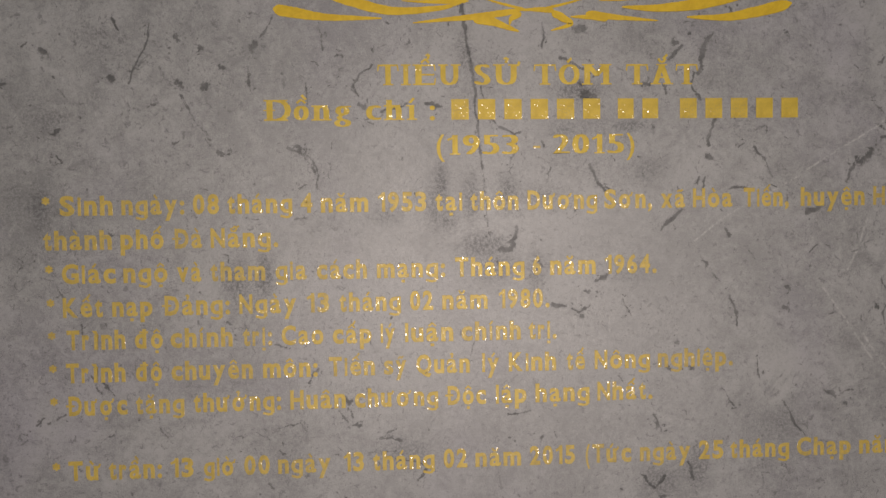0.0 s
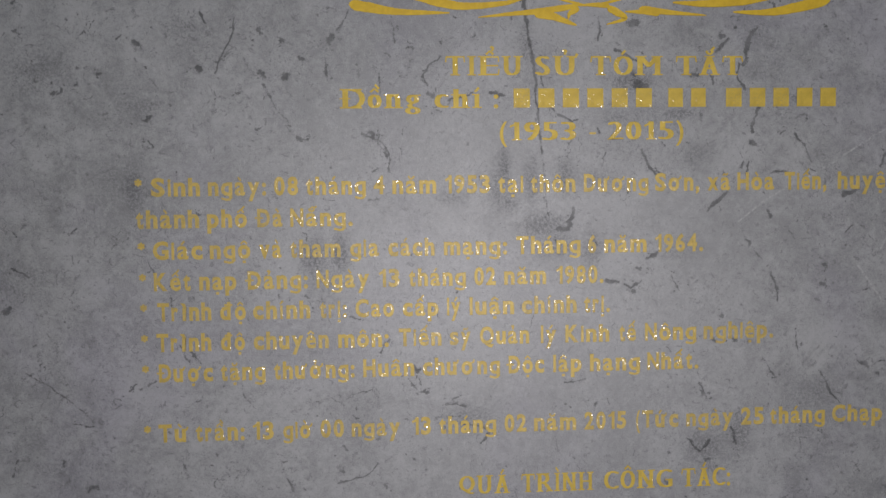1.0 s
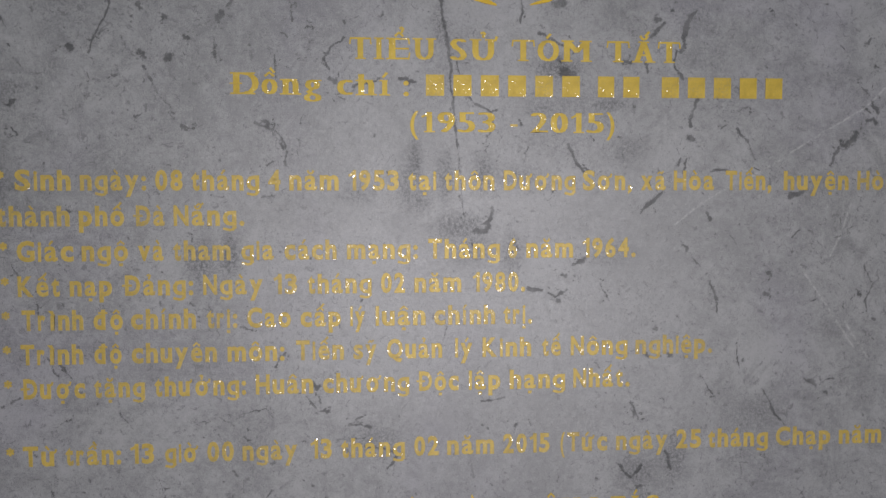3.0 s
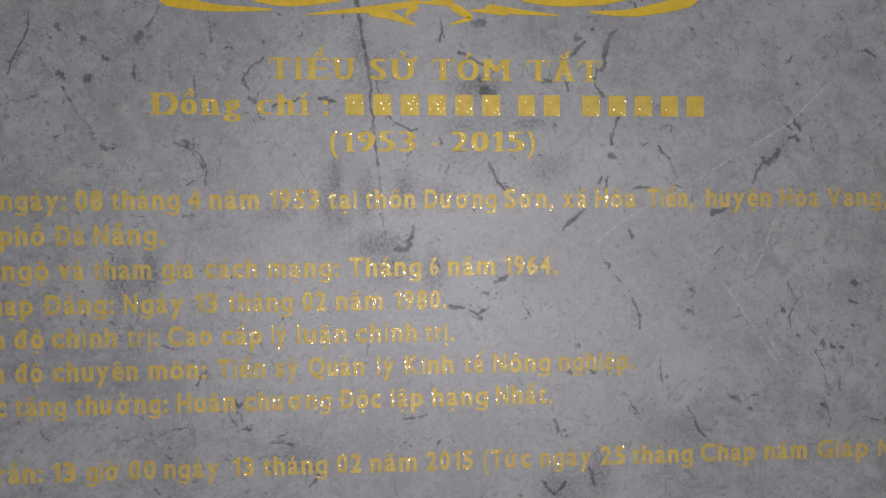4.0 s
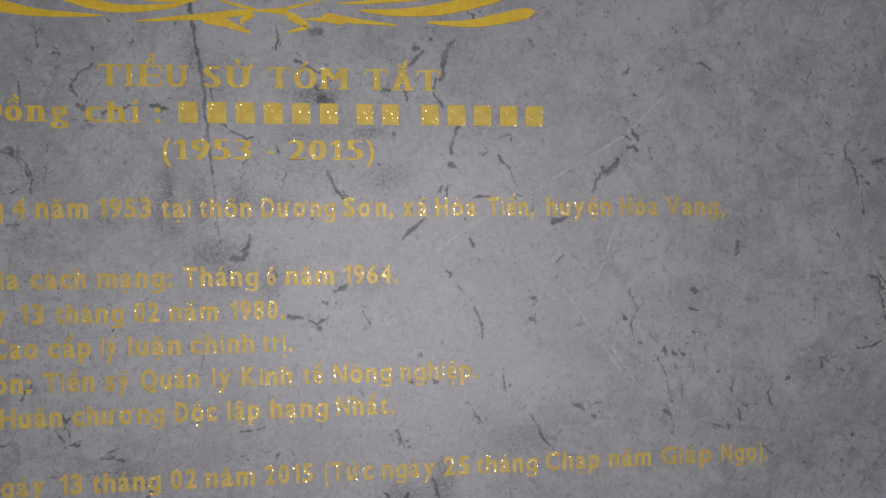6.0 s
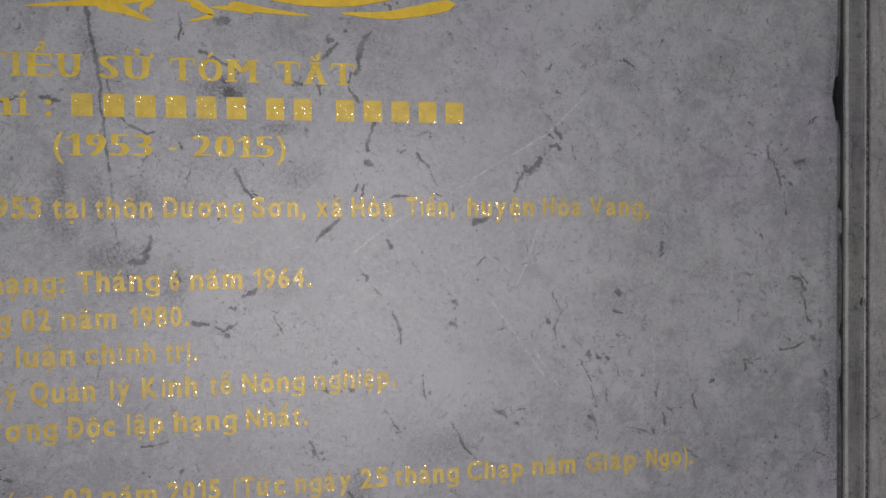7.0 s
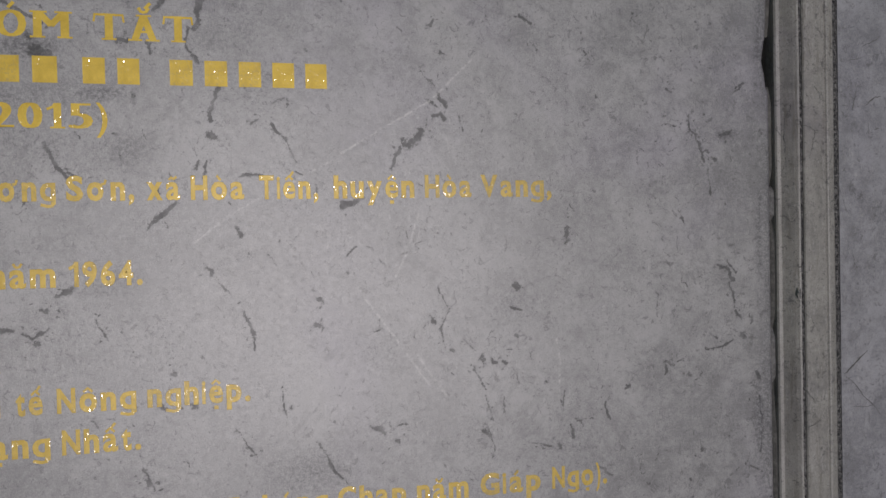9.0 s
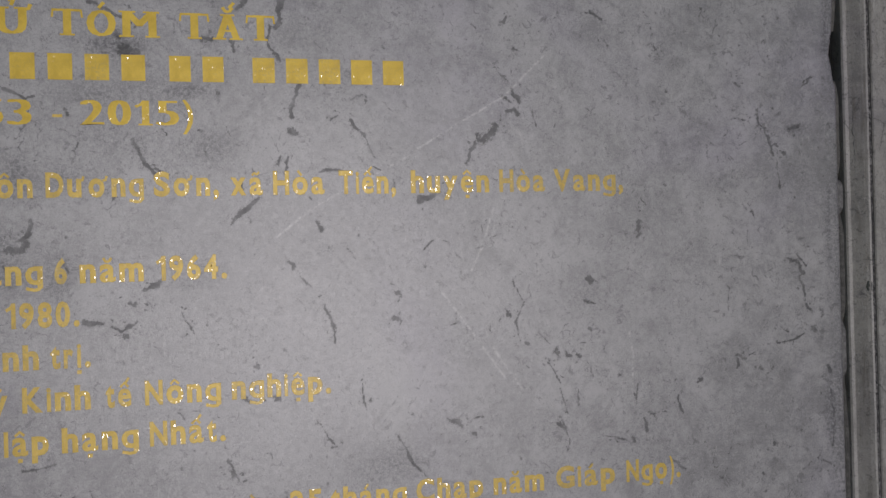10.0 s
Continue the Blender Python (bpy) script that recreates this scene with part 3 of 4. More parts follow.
def slab_mesh():
    nz, nx = len(ZS), len(XS)
    chip = chipped(ZS)
    span = np.clip((XS - (RIGHT - 0.03)) / 0.03, 0, 1)
    x = XS[None, :] - chip[:, None] * span[None, :]
    z = np.repeat(ZS[:, None], nx, 1)
    soft = LAYER["vein"] ** 2 * (3 - 2 * LAYER["vein"])
    y = 0.00006 * soft
    worn = np.clip((XS - (RIGHT - 0.004)) / 0.004, 0, 1) ** 2 * 0.002
    y = y + worn[None, :]
    front = np.stack([x, y, z], -1).reshape(-1, 3)
    ring = np.concatenate([np.arange(nx), np.arange(1, nz) * nx + nx - 1, (nz - 1) * nx + np.arange(nx - 2, -1, -1), np.arange(nz - 2, 0, -1) * nx])
    back = front[ring].copy()
    back[:, 1] = 0.03
    verts = np.concatenate([front, back])
    ids = np.arange(nz * nx).reshape(nz, nx)
    quads = np.stack([ids[:-1, :-1], ids[:-1, 1:], ids[1:, 1:], ids[1:, :-1]], -1).reshape(-1, 4)
    k = np.arange(len(ring)) + nz * nx
    side = np.stack([ring, k, np.roll(k, -1), np.roll(ring, -1)], -1)
    faces = np.concatenate([quads, side]).astype(np.int32)
    me = bpy.data.meshes.new("memorial_slab")
    me.vertices.add(len(verts))
    me.vertices.foreach_set("co", verts.astype(np.float32).ravel())
    me.loops.add(faces.size)
    me.loops.foreach_set("vertex_index", faces.ravel())
    me.polygons.add(len(faces))
    me.polygons.foreach_set("loop_start", np.arange(0, faces.size, 4, dtype=np.int32))
    smooth = np.zeros(len(faces), bool)
    smooth[:len(quads)] = True
    me.polygons.foreach_set("use_smooth", smooth)
    for key, layer in LAYER.items():
        values = np.zeros(len(verts), np.float32)
        values[:nz * nx] = layer.ravel()
        me.attributes.new(key, 'FLOAT', 'POINT').data.foreach_set("value", values)
    me.materials.append(SLAB)
    me.update(calc_edges=True)
    me.validate()
    return me


slab = tagged(new("memorial_slab", slab_mesh()), "grey veined marble memorial slab with worn gold lettering", "memorial slab")

# ---- lettering ----
GLYPHS = {}
CAP = 0.682
# accented letters: the plain letter and its marks (^ u h for hat, breve and horn; ' ` ? ~ . for the tones; - for a bar)
ACCENTS = dict(pair.split() for pair in (
    "Ể E^?|Ử Uh?|Ó O'|Ắ Au'|Đ D-|ồ o^`|í i'|Á A'|Ì I`|Ô O^|à a`|á a'|ă au|ạ a.|ô o^|ư uh|ơ oh|ã a~|ò o`|ế e^'|ệ e^.|ố o^'|"
    "ẵ au~|ộ o^.|ả a?|đ d-|ị i.|ấ a^'|ý y'|ậ a^.|ỹ y~|ặ au.|ở oh?|ợ oh.|ừ uh`|ầ a^`|ờ oh`|ứ uh'|ọ o.|ê e^|â a^").split("|"))
TONES = {"'": [(-0.06, 0), (0.08, 0.17)], "`": [(-0.08, 0.17), (0.06, 0)], "^": [(-0.17, 0), (0, 0.15), (0.17, 0)],
         "u": [(-0.15, 0.14), (-0.09, 0.03), (0, 0), (0.09, 0.03), (0.15, 0.14)], "~": [(-0.16, 0.02), (-0.08, 0.1), (0.06, 0.04), (0.15, 0.12)],
         "?": [(-0.07, 0.17), (0.0, 0.21), (0.07, 0.16), (0.03, 0.08), (0.0, 0.0)], ".": [(-0.065, 0), (0.065, 0)]}


# widths of the letters, in cap heights, of a bold grotesque and of a wide slab serif
SANS = {0.19: "il", 0.28: ".,:", 0.30: "()", 0.21: "1", 0.45: "rt", 0.68: "aceshnku023456789", 0.74: "dgpqb", 0.78: "ovxy", 0.80: "HNST", 0.86: "DK", 0.93: "CGV", 1.0: "AOQ", 1.05: "m"}
SERIF = {0.27: ":", 0.36: "()", 0.44: "iI1", 0.68: "coS", 0.76: "g023456789", 0.88: "nh", 0.98: "TECO", 1.08: "ADUGQ", 1.16: "HNR", 1.36: "M"}
WIDTHS = {style: {ch: w for w, chars in table.items() for ch in chars} for style, table in (("sans", SANS), ("serif", SERIF))}


def glyph(ch, style):
    """A plain letter of the built-in font, lying in x and y, to one cap height: its points and faces."""
    if (ch, style) not in GLYPHS:
        curve = bpy.data.curves.new("letter", 'FONT')
        curve.body, curve.bevel_depth, curve.bevel_resolution, curve.extrude, curve.resolution_u = "q" if ch + style == "gsans" else ch, 0.009, 1, 0.004, 3
        curve.offset = (0.02 if ch in "aesg" else 0.030) if style == "sans" else -0.024 if ch.isalnum() else 0.01
        ob = bpy.data.objects.new("letter", curve)
        scene.collection.objects.link(ob)
        bpy.context.view_layer.update()
        me = bpy.data.meshes.new_from_object(ob.evaluated_get(bpy.context.evaluated_depsgraph_get()))
        co = np.array([v.co[:] for v in me.vertices])
        co[:, :2] /= CAP
        if style == "serif":
            low, high = co[:, 1].min(), co[:, 1].max()
            if ch.isupper() or ch.isdigit():
                co[:, 1] = (co[:, 1] - low) / (high - low)
        if ch.islower():
            y = co[:, 1]
            co[:, 1] = np.where(y < 0, y, np.where(y < 0.658, y * 1.1, 0.724 + (y - 0.658) * 0.81))
        co[:, 2] /= co[:, 2].max()
        slim = 0.17 if style == "serif" and ch.isalnum() else 0.0
        span = co[:, 0].max() - co[:, 0].min()
        co[:, 0] = (co[:, 0] - co[:, 0].min()) * max(0.05, WIDTHS[style].get(ch, span) - slim - (0.2 if style == "serif" and ch in "HNMIinhUA1" else 0)) / span
        GLYPHS[ch, style] = co, [tuple(p.vertices) for p in me.polygons]
        bpy.data.objects.remove(ob)
        bpy.data.curves.remove(curve)
        bpy.data.meshes.remove(me)
    return GLYPHS[ch, style]


def ribbon(points, width, height):
    """A flat brush stroke through points, with its sides."""
    pts = [Vector(p) for p in points]
    verts, faces = [], []
    for i, p in enumerate(pts):
        d = (pts[min(i + 1, len(pts) - 1)] - pts[max(i - 1, 0)]).normalized()
        off = Vector((-d.y, d.x)) * width / 2
        p = p - d * width * 0.3 if i == 0 else p + d * width * 0.3 if i == len(pts) - 1 else p
        verts += [(p.x + off.x, p.y + off.y, -1), (p.x + off.x * 0.9, p.y + off.y * 0.9, height), (p.x - off.x * 0.9, p.y - off.y * 0.9, height), (p.x - off.x, p.y - off.y, -1)]
    for i in range(len(pts) - 1):
        for k in range(3):
            q = 4 * i + k
            faces.append((q, q + 1, q + 5, q + 4))
    q = 4 * len(pts) - 4
    return verts, faces + [(0, 3, 2, 1), (q, q + 1, q + 2, q + 3)]


def stems(co, faces, level):
    """Where a letter's strokes cross one height: spans of x."""
    spans = []
    for f in faces:
        p = co[list(f)]
        if p[:, 2].min() < 0.99:
            continue
        cuts = [a[0] + (b[0] - a[0]) * (level - a[1]) / (b[1] - a[1]) for a, b in zip(p, np.roll(p, -1, 0)) if (a[1] - level) * (b[1] - level) < 0]
        if len(cuts) >= 2:
            spans.append((min(cuts), max(cuts)))
    merged = []
    for a, b in sorted(spans):
        if merged and a <= merged[-1][1] + 0.01:
            merged[-1][1] = max(b, merged[-1][1])
        else:
            merged.append([a, b])
    return merged


SLANT = 0.17  # how far a serif letter's uprights are broadened


def serifs(ch, co, faces):
    """Strokes for the slab serifs at the ends of a letter's uprights."""
    if not ch.isalnum() or ch in "SOCGQcog" or ch.isdigit() and ch != "1":
        return []
    found = []
    for level, foot in ((0.08, 0.03), (0.92, 0.97) if ch.isupper() else (0.64, 0.69)):
        if ch == "1" and foot > 0.5 or ch == "U" and foot < 0.5:
            continue
        for a, b in stems(co, faces, level):
            if b - a < 0.4:
                found.append([(a - 0.1, foot), (b + SLANT + (0.1 if foot < 0.5 or ch.isupper() else 0.0), foot)])
    x0, x1 = co[:, 0].min(), co[:, 0].max()
    if ch == "T":
        found += [[(x0 + 0.03, 0.96), (x0 + 0.0, 0.7)], [(x1 + SLANT - 0.03, 0.96), (x1 + SLANT, 0.7)]]
    if ch == "E":
        found += [[(x1 + SLANT - 0.04, 0.96), (x1 + SLANT - 0.02, 0.72)], [(x1 + SLANT - 0.04, 0.04), (x1 + SLANT, 0.3)]]
    if ch in "ED":
        found += [[(x0 - 0.1, 0.965), (x0 + 0.1, 0.965)], [(x0 - 0.1, 0.035), (x0 + 0.1, 0.035)]]
    return found


def letter(ch, style):
    """One letter with its accents and serifs: points and faces, to one cap height and one unit of relief."""
    pen = 0.15 if style == "sans" else 0.075
    base, *marks = ACCENTS.get(ch, ch)
    co, faces = glyph(base, style)
    verts, faces = [tuple(v) for v in co], list(faces)
    if base == "i" and marks and marks[0] != ".":
        low = [f for f in faces if max(co[i][1] for i in f) < 0.79]
        keep = sorted({i for f in low for i in f})
        place = {i: k for k, i in enumerate(keep)}
        verts, faces = [tuple(co[i]) for i in keep], [tuple(place[i] for i in f) for f in low]
        co = np.array(verts)
    if style == "serif" and base.isalnum():
        one, single = list(faces), list(verts)
        for k in (1, 2, 3, 4):
            faces += [tuple(i + len(verts) for i in f) for f in one]
            verts += [(x + SLANT * k / 4, y, z + 0.12 * k) for x, y, z in single]
    strokes = [(s, pen, 1.7 + 0.06 * k) for k, s in enumerate(serifs(base, co, [f for f in faces if max(f) < len(co)]))] if style == "serif" else []
    mid, right = (co[:, 0].min() + co[:, 0].max()) / 2 + (SLANT / 2 if style == "serif" else 0), co[:, 0].max() + (SLANT if style == "serif" else 0)
    level, tall = (1.1 if base.isupper() else 0.86), base.isupper()
    if base == "1":
        x = co[:, 0].min() + 0.05
        strokes.append(([(x + 0.02, 0.95), (x - 0.08, 0.84), (x - 0.23, 0.76)], 0.16 if style == "sans" else 0.11, 2.3))
    if base == "g" and style == "sans":
        strokes.append(([(right - 0.1, -0.16), (right - 0.17, -0.25), (right * 0.5, -0.28), (0.07, -0.21)], 0.15, 1.9))
        verts = [(x, max(y, -0.2), z) for x, y, z in verts]
    above = 0
    for m in marks:
        if m == "-":
            y, x0 = (0.5, co[:, 0].min()) if base == "D" else (0.86, right - 0.27)
            strokes.append(([(x0 - 0.12, y), (x0 + 0.36, y)], pen * 0.85, 2.35))
        elif m == "h":
            y = 0.93 if tall else 0.68
            strokes.append(([(right - 0.06, y), (right + 0.06, y + 0.03), (right + 0.1, y + 0.16)], 0.13, 2.4))
        elif m == ".":
            strokes.append(([(mid - 0.05, -0.24), (mid + 0.05, -0.24)], 0.18, 2.45))
        else:
            dx = 0.13 if above else 0.0
            strokes.append(([(mid + dx + x, level + y) for x, y in TONES[m]], 0.125, 2.5 + 0.1 * above))
            above, level = above + 1, level + (0.17 if m in "^u" else 0.2)
    for points, width, height in strokes:
        v, f = ribbon(points, width, height)
        faces += [tuple(len(verts) + i for i in q) for q in f]
        verts += v
    return verts, faces


def word_mesh(text, style, width, cap):
    """One word, its lower left corner at the origin, standing in x and z, with a paint's low relief."""
    gap = 0.15 if style == "sans" else 0.1
    verts, faces, pen = [], [], 0.0
    for ch in text:
        v, f = letter(ch, style)
        x0, x1, base = min(p[0] for p in v), max(p[0] for p in v), len(verts)
        verts += [(pen + x - x0, y, z) for x, y, z in v]
        faces += [tuple(base + i for i in q) for q in f]
        pen += x1 - x0 + gap
    verts = np.array(verts)
    return mesh_of("word", np.stack([verts[:, 0] * width / (pen - gap), verts[:, 2] * -0.00018, verts[:, 1] * cap], -1), faces, GOLD if style == "sans" else TITLE_GOLD)


def bullet_mesh(size):
    verts, faces = [], []
    for k in range(3):
        c, s, base = math.cos(k * math.pi / 3 + math.pi / 6), math.sin(k * math.pi / 3 + math.pi / 6), len(verts)
        up = 0.0004 + 0.00005 * k
        for y in (0.0003, -up):
            verts += [(size * (0.5 * u * c - 0.15 * v * s), y, size * (0.5 * u * s + 0.15 * v * c)) for u, v in ((-1, -1), (1, -1), (1, 1), (-1, 1))]
        faces += [tuple(base + i for i in f) for f in ((4, 5, 6, 7), (0, 1, 5, 4), (1, 2, 6, 5), (2, 3, 7, 6), (3, 0, 4, 7))]
    return mesh_of("bullet", verts, faces, GOLD)


def inscription(style, z, cap, words):
    for text, x0, x1 in words:
        if text == "*":
            ob = part("bullet", bullet_mesh(0.0085), slab)
            ob.location = ((x0 + x1) / 2, 0, z + cap * 0.78)
            continue
        if text == "#bar":
            count = max(2, round((x1 - x0) / 0.0285))
            pitch = (x1 - x0 + 0.006) / count
            for k in range(count):
                ob = part("bar", box("bar", 0.002, pitch - 0.008, -0.0005, 0.0003, 0, cap, TITLE_GOLD), slab, "plain gold painted bar")
                ob.location = (x0 + k * pitch, 0, z)
            continue
        elif text == "-":
            ob = part("dash", box("dash", 0, x1 - x0, -0.0005, 0.0003, cap * 0.3, cap * 0.42, GOLD), slab)
        else:
            ob = part("word", word_mesh(text, style, x1 - x0, cap), slab, "worn gold painted lettering")
        ob.location = (x0, 0, z)


inscription("serif", 1.6855, 0.0225, [("TIỂU", -0.067, 0.025), ("SỬ", 0.040, 0.092), ("TÓM", 0.106, 0.194), ("TẮT", 0.210, 0.293)])
inscription("serif", 1.6475, 0.0225, [("Đồng", -0.191, -0.096), ("chí", -0.080, -0.024), (":", -0.010, -0.004), ("#bar", 0.012, 0.183), ("#bar", 0.199, 0.249), ("#bar", 0.270, 0.411)])
inscription("serif", 1.609, 0.0215, [("(1953", -0.003, 0.089), ("-", 0.105, 0.113), ("2015)", 0.127, 0.220)])
inscription("sans", 1.548, 0.0195, [("*", -0.428, -0.420), ("Sinh", -0.410, -0.354), ("ngày:", -0.345, -0.278), ("08", -0.269, -0.241), ("tháng", -0.232, -0.162), ("4", -0.153, -0.140), ("năm", -0.131, -0.079), ("1953", -0.069, -0.015), ("tại", -0.005, 0.025), ("thôn", 0.034, 0.088), ("Dương", 0.098, 0.177), ("Sơn,", 0.185, 0.240), ("xã", 0.250, 0.278), ("Hòa", 0.287, 0.333), ("Tiến,", 0.346, 0.399), ("huyện", 0.413, 0.489), ("Hòa", 0.499, 0.545), ("Vang,", 0.554, 0.627)])
inscription("sans", 1.511, 0.0195, [("thành", -0.428, -0.356), ("phố", -0.347, -0.301), ("Đà", -0.292, -0.260), ("Nẵng.", -0.251, -0.178)])
inscription("sans", 1.4745, 0.0195, [("*", -0.427, -0.419), ("Giác", -0.410, -0.353), ("ngộ", -0.345, -0.298), ("và", -0.288, -0.262), ("tham", -0.252, -0.193), ("gia", -0.182, -0.148), ("cách", -0.137, -0.082), ("mạng:", -0.071, 0.005), ("Tháng", 0.016, 0.094), ("6", 0.103, 0.113), ("năm", 0.123, 0.175), ("1964.", 0.185, 0.245)])
inscription("sans", 1.438, 0.0195, [("*", -0.426, -0.419), ("Kết", -0.410, -0.368), ("nạp", -0.358, -0.315), ("Đảng:", -0.305, -0.232), ("Ngày", -0.222, -0.160), ("13", -0.149, -0.124), ("tháng", -0.113, -0.045), ("02", -0.035, -0.009), ("năm", 0.001, 0.052), ("1980.", 0.064, 0.122)])
inscription("sans", 1.4025, 0.0195, [("*", -0.426, -0.419), ("Trình", -0.407, -0.345), ("độ", -0.335, -0.305), ("chính", -0.297, -0.230), ("trị:", -0.219, -0.187), ("Cao", -0.177, -0.131), ("cấp", -0.121, -0.078), ("lý", -0.068, -0.052), ("luận", -0.041, 0.013), ("chính", 0.022, 0.089), ("trị.", 0.098, 0.130)])
inscription("sans", 1.3665, 0.0195, [("*", -0.426, -0.419), ("Trình", -0.409, -0.346), ("độ", -0.335, -0.307), ("chuyên", -0.297, -0.209), ("môn:", -0.198, -0.138), ("Tiến", -0.126, -0.075), ("sỹ", -0.065, -0.040), ("Quản", -0.029, 0.031), ("lý", 0.045, 0.064), ("Kinh", 0.075, 0.129), ("tế", 0.141, 0.162), ("Nông", 0.173, 0.237), ("nghiệp.", 0.246, 0.334)])
inscription("sans", 1.3305, 0.0195, [("*", -0.426, -0.419), ("Được", -0.410, -0.345), ("tặng", -0.336, -0.284), ("thưởng:", -0.274, -0.179), ("Huân", -0.169, -0.108), ("chương", -0.098, -0.005), ("Độc", 0.003, 0.049), ("lập", 0.060, 0.095), ("hạng", 0.105, 0.167), ("Nhất.", 0.176, 0.240)])
inscription("sans", 1.259, 0.0195, [("*", -0.426, -0.419), ("Từ", -0.410, -0.375), ("trần:", -0.367, -0.310), ("13", -0.301, -0.276), ("giờ", -0.265, -0.230), ("00", -0.221, -0.193), ("ngày", -0.184, -0.126), ("13", -0.112, -0.089), ("tháng", -0.079, -0.010), ("02", 0.000, 0.027), ("năm", 0.036, 0.088), ("2015", 0.098, 0.150), ("(Tức", 0.162, 0.215), ("ngày", 0.225, 0.284), ("25", 0.294, 0.323), ("tháng", 0.331, 0.401), ("Chạp", 0.410, 0.475), ("năm", 0.485, 0.536), ("Giáp", 0.548, 0.610), ("Ngọ).", 0.622, 0.681)])
inscription("serif", 1.183, 0.0225, [("QUÁ", -0.056, 0.006), ("TRÌNH", 0.020, 0.109), ("CÔNG", 0.122, 0.208), ("TÁC:", 0.219, 0.281)])


# ---- gold laurel over the heading ----
leaf_count = 0


def laurel_leaf(width, points):
    """A brushed leaf from its pointed tip to its rounded end."""
    pts = [Vector((x, 0, z)) for x, z in points]
    pts = [2 * pts[0] - pts[1]] + pts + [2 * pts[-1] - pts[-2]]
    line = []
    for i in range(1, len(pts) - 2):
        p0, p1, p2, p3 = pts[i - 1:i + 3]
        for k in range(8):
            s = k / 8
            line.append(0.5 * (2 * p1 + (p2 - p0) * s + (2 * p0 - 5 * p1 + 4 * p2 - p3) * s ** 2 + (3 * p1 - p0 - 3 * p2 + p3) * s ** 3))
    line.append(pts[-2])
    count, verts, faces = len(line) - 1, [], []
    for i, p in enumerate(line):
        s = i / count
        half = 0.5 * width * (min(1, 0.12 + 1.15 * s ** 0.75)) * math.sqrt(max(0.02, 1 - max(0, (s - 0.86) / 0.14) ** 2))
        d = (line[min(i + 1, count)] - line[max(i - 1, 0)]).normalized()
        side = Vector((-d.z, 0, d.x))
        a = half * (1 + 0.12 * noise.noise(p * 140))
        b = half * (1 + 0.12 * noise.noise(p * 140 + Vector((9, 0, 0))))
        for off, y in ((a, 0.0003), (a * 0.97, -0.0005), (-b * 0.97, -0.0005), (-b, 0.0003)):
            verts.append((p.x + side.x * off, y, p.z + side.z * off))
    for i in range(count):
        for k in range(3):
            q = i * 4 + k
            faces.append((q, q + 4, q + 5, q + 1))
    faces += [(0, 1, 2, 3), tuple(count * 4 + k for k in (3, 2, 1, 0))]
    me = mesh_of("laurel_leaf", verts, faces, BRIGHT_GOLD)
    bm = bmesh.new()
    bm.from_mesh(me)
    bmesh.ops.recalc_face_normals(bm, faces=bm.faces)
    bm.to_mesh(me)
    bm.free()
    return me


def leaf(width, *points):
    global leaf_count
    leaf_count += 1
    part("laurel_leaf", laurel_leaf(width, points), slab, "gold painted laurel leaf").location = (0, -0.00004 * leaf_count, 0)


leaf(0.0124, (-0.061, 1.758), (-0.119, 1.759), (-0.155, 1.764), (-0.178, 1.768))
leaf(0.0112, (0.027, 1.775), (0.001, 1.769), (-0.047, 1.766), (-0.083, 1.773), (-0.125, 1.786))
leaf(0.0050, (-0.039, 1.777), (-0.006, 1.776), (0.035, 1.777))
leaf(0.0074, (-0.027, 1.753), (0.010, 1.757), (0.043, 1.760), (0.093, 1.767))
leaf(0.0031, (0.043, 1.783), (0.068, 1.775), (0.101, 1.767))
leaf(0.0031, (0.182, 1.787), (0.148, 1.776), (0.110, 1.767))
leaf(0.0062, (0.090, 1.767), (0.110, 1.768), (0.130, 1.767))
leaf(0.0099, (0.090, 1.744), (0.076, 1.749), (0.059, 1.755), (0.039, 1.757))
leaf(0.0068, (0.080, 1.751), (0.082, 1.758), (0.093, 1.764))
leaf(0.0087, (0.126, 1.745), (0.148, 1.752), (0.139, 1.759), (0.127, 1.765))
leaf(0.0087, (0.148, 1.760), (0.175, 1.760), (0.191, 1.759))
leaf(0.0081, (0.247, 1.756), (0.195, 1.760), (0.165, 1.764))
leaf(0.0056, (0.180, 1.778), (0.212, 1.780), (0.273, 1.787), (0.318, 1.798))
leaf(0.0136, (0.206, 1.771), (0.247, 1.770), (0.300, 1.776), (0.376, 1.796))
leaf(0.0130, (0.280, 1.760), (0.323, 1.760), (0.359, 1.766), (0.401, 1.776))

# ---- moulded stone frame ----
frame_ob = tagged(new("stone_frame"), "moulded olive grey marble frame with dark open joints", "frame")


def rim(profile, side, material, name, steps=90):
    """One side of a frame round the slab, mitred, from a profile of (outwards, forwards)."""
    verts, faces = [], []
    for k in range(steps + 1):
        s = k / steps
        for d, y in profile:
            x0, x1, z0, z1 = LEFT - d, RIGHT + d, LOW - d, HIGH + d
            x, z = {"right": (x1, z0 + (z1 - z0) * s), "left": (x0, z1 + (z0 - z1) * s),
                    "top": (x1 + (x0 - x1) * s, z1), "bottom": (x0 + (x1 - x0) * s, z0)}[side]
            wob = 0.0006 * noise.noise((7 * x, 30 * d, 7 * z)) + 0.0005 * noise.noise((40 * x, 90 * d, 40 * z))
            verts.append((x, y + wob, z))
    n = len(profile)
    for k in range(steps):
        for i in range(n - 1):
            q = k * n + i
            faces.append((q, q + 1, q + n + 1, q + n))
    return mesh_of(name, verts, faces, material, False)


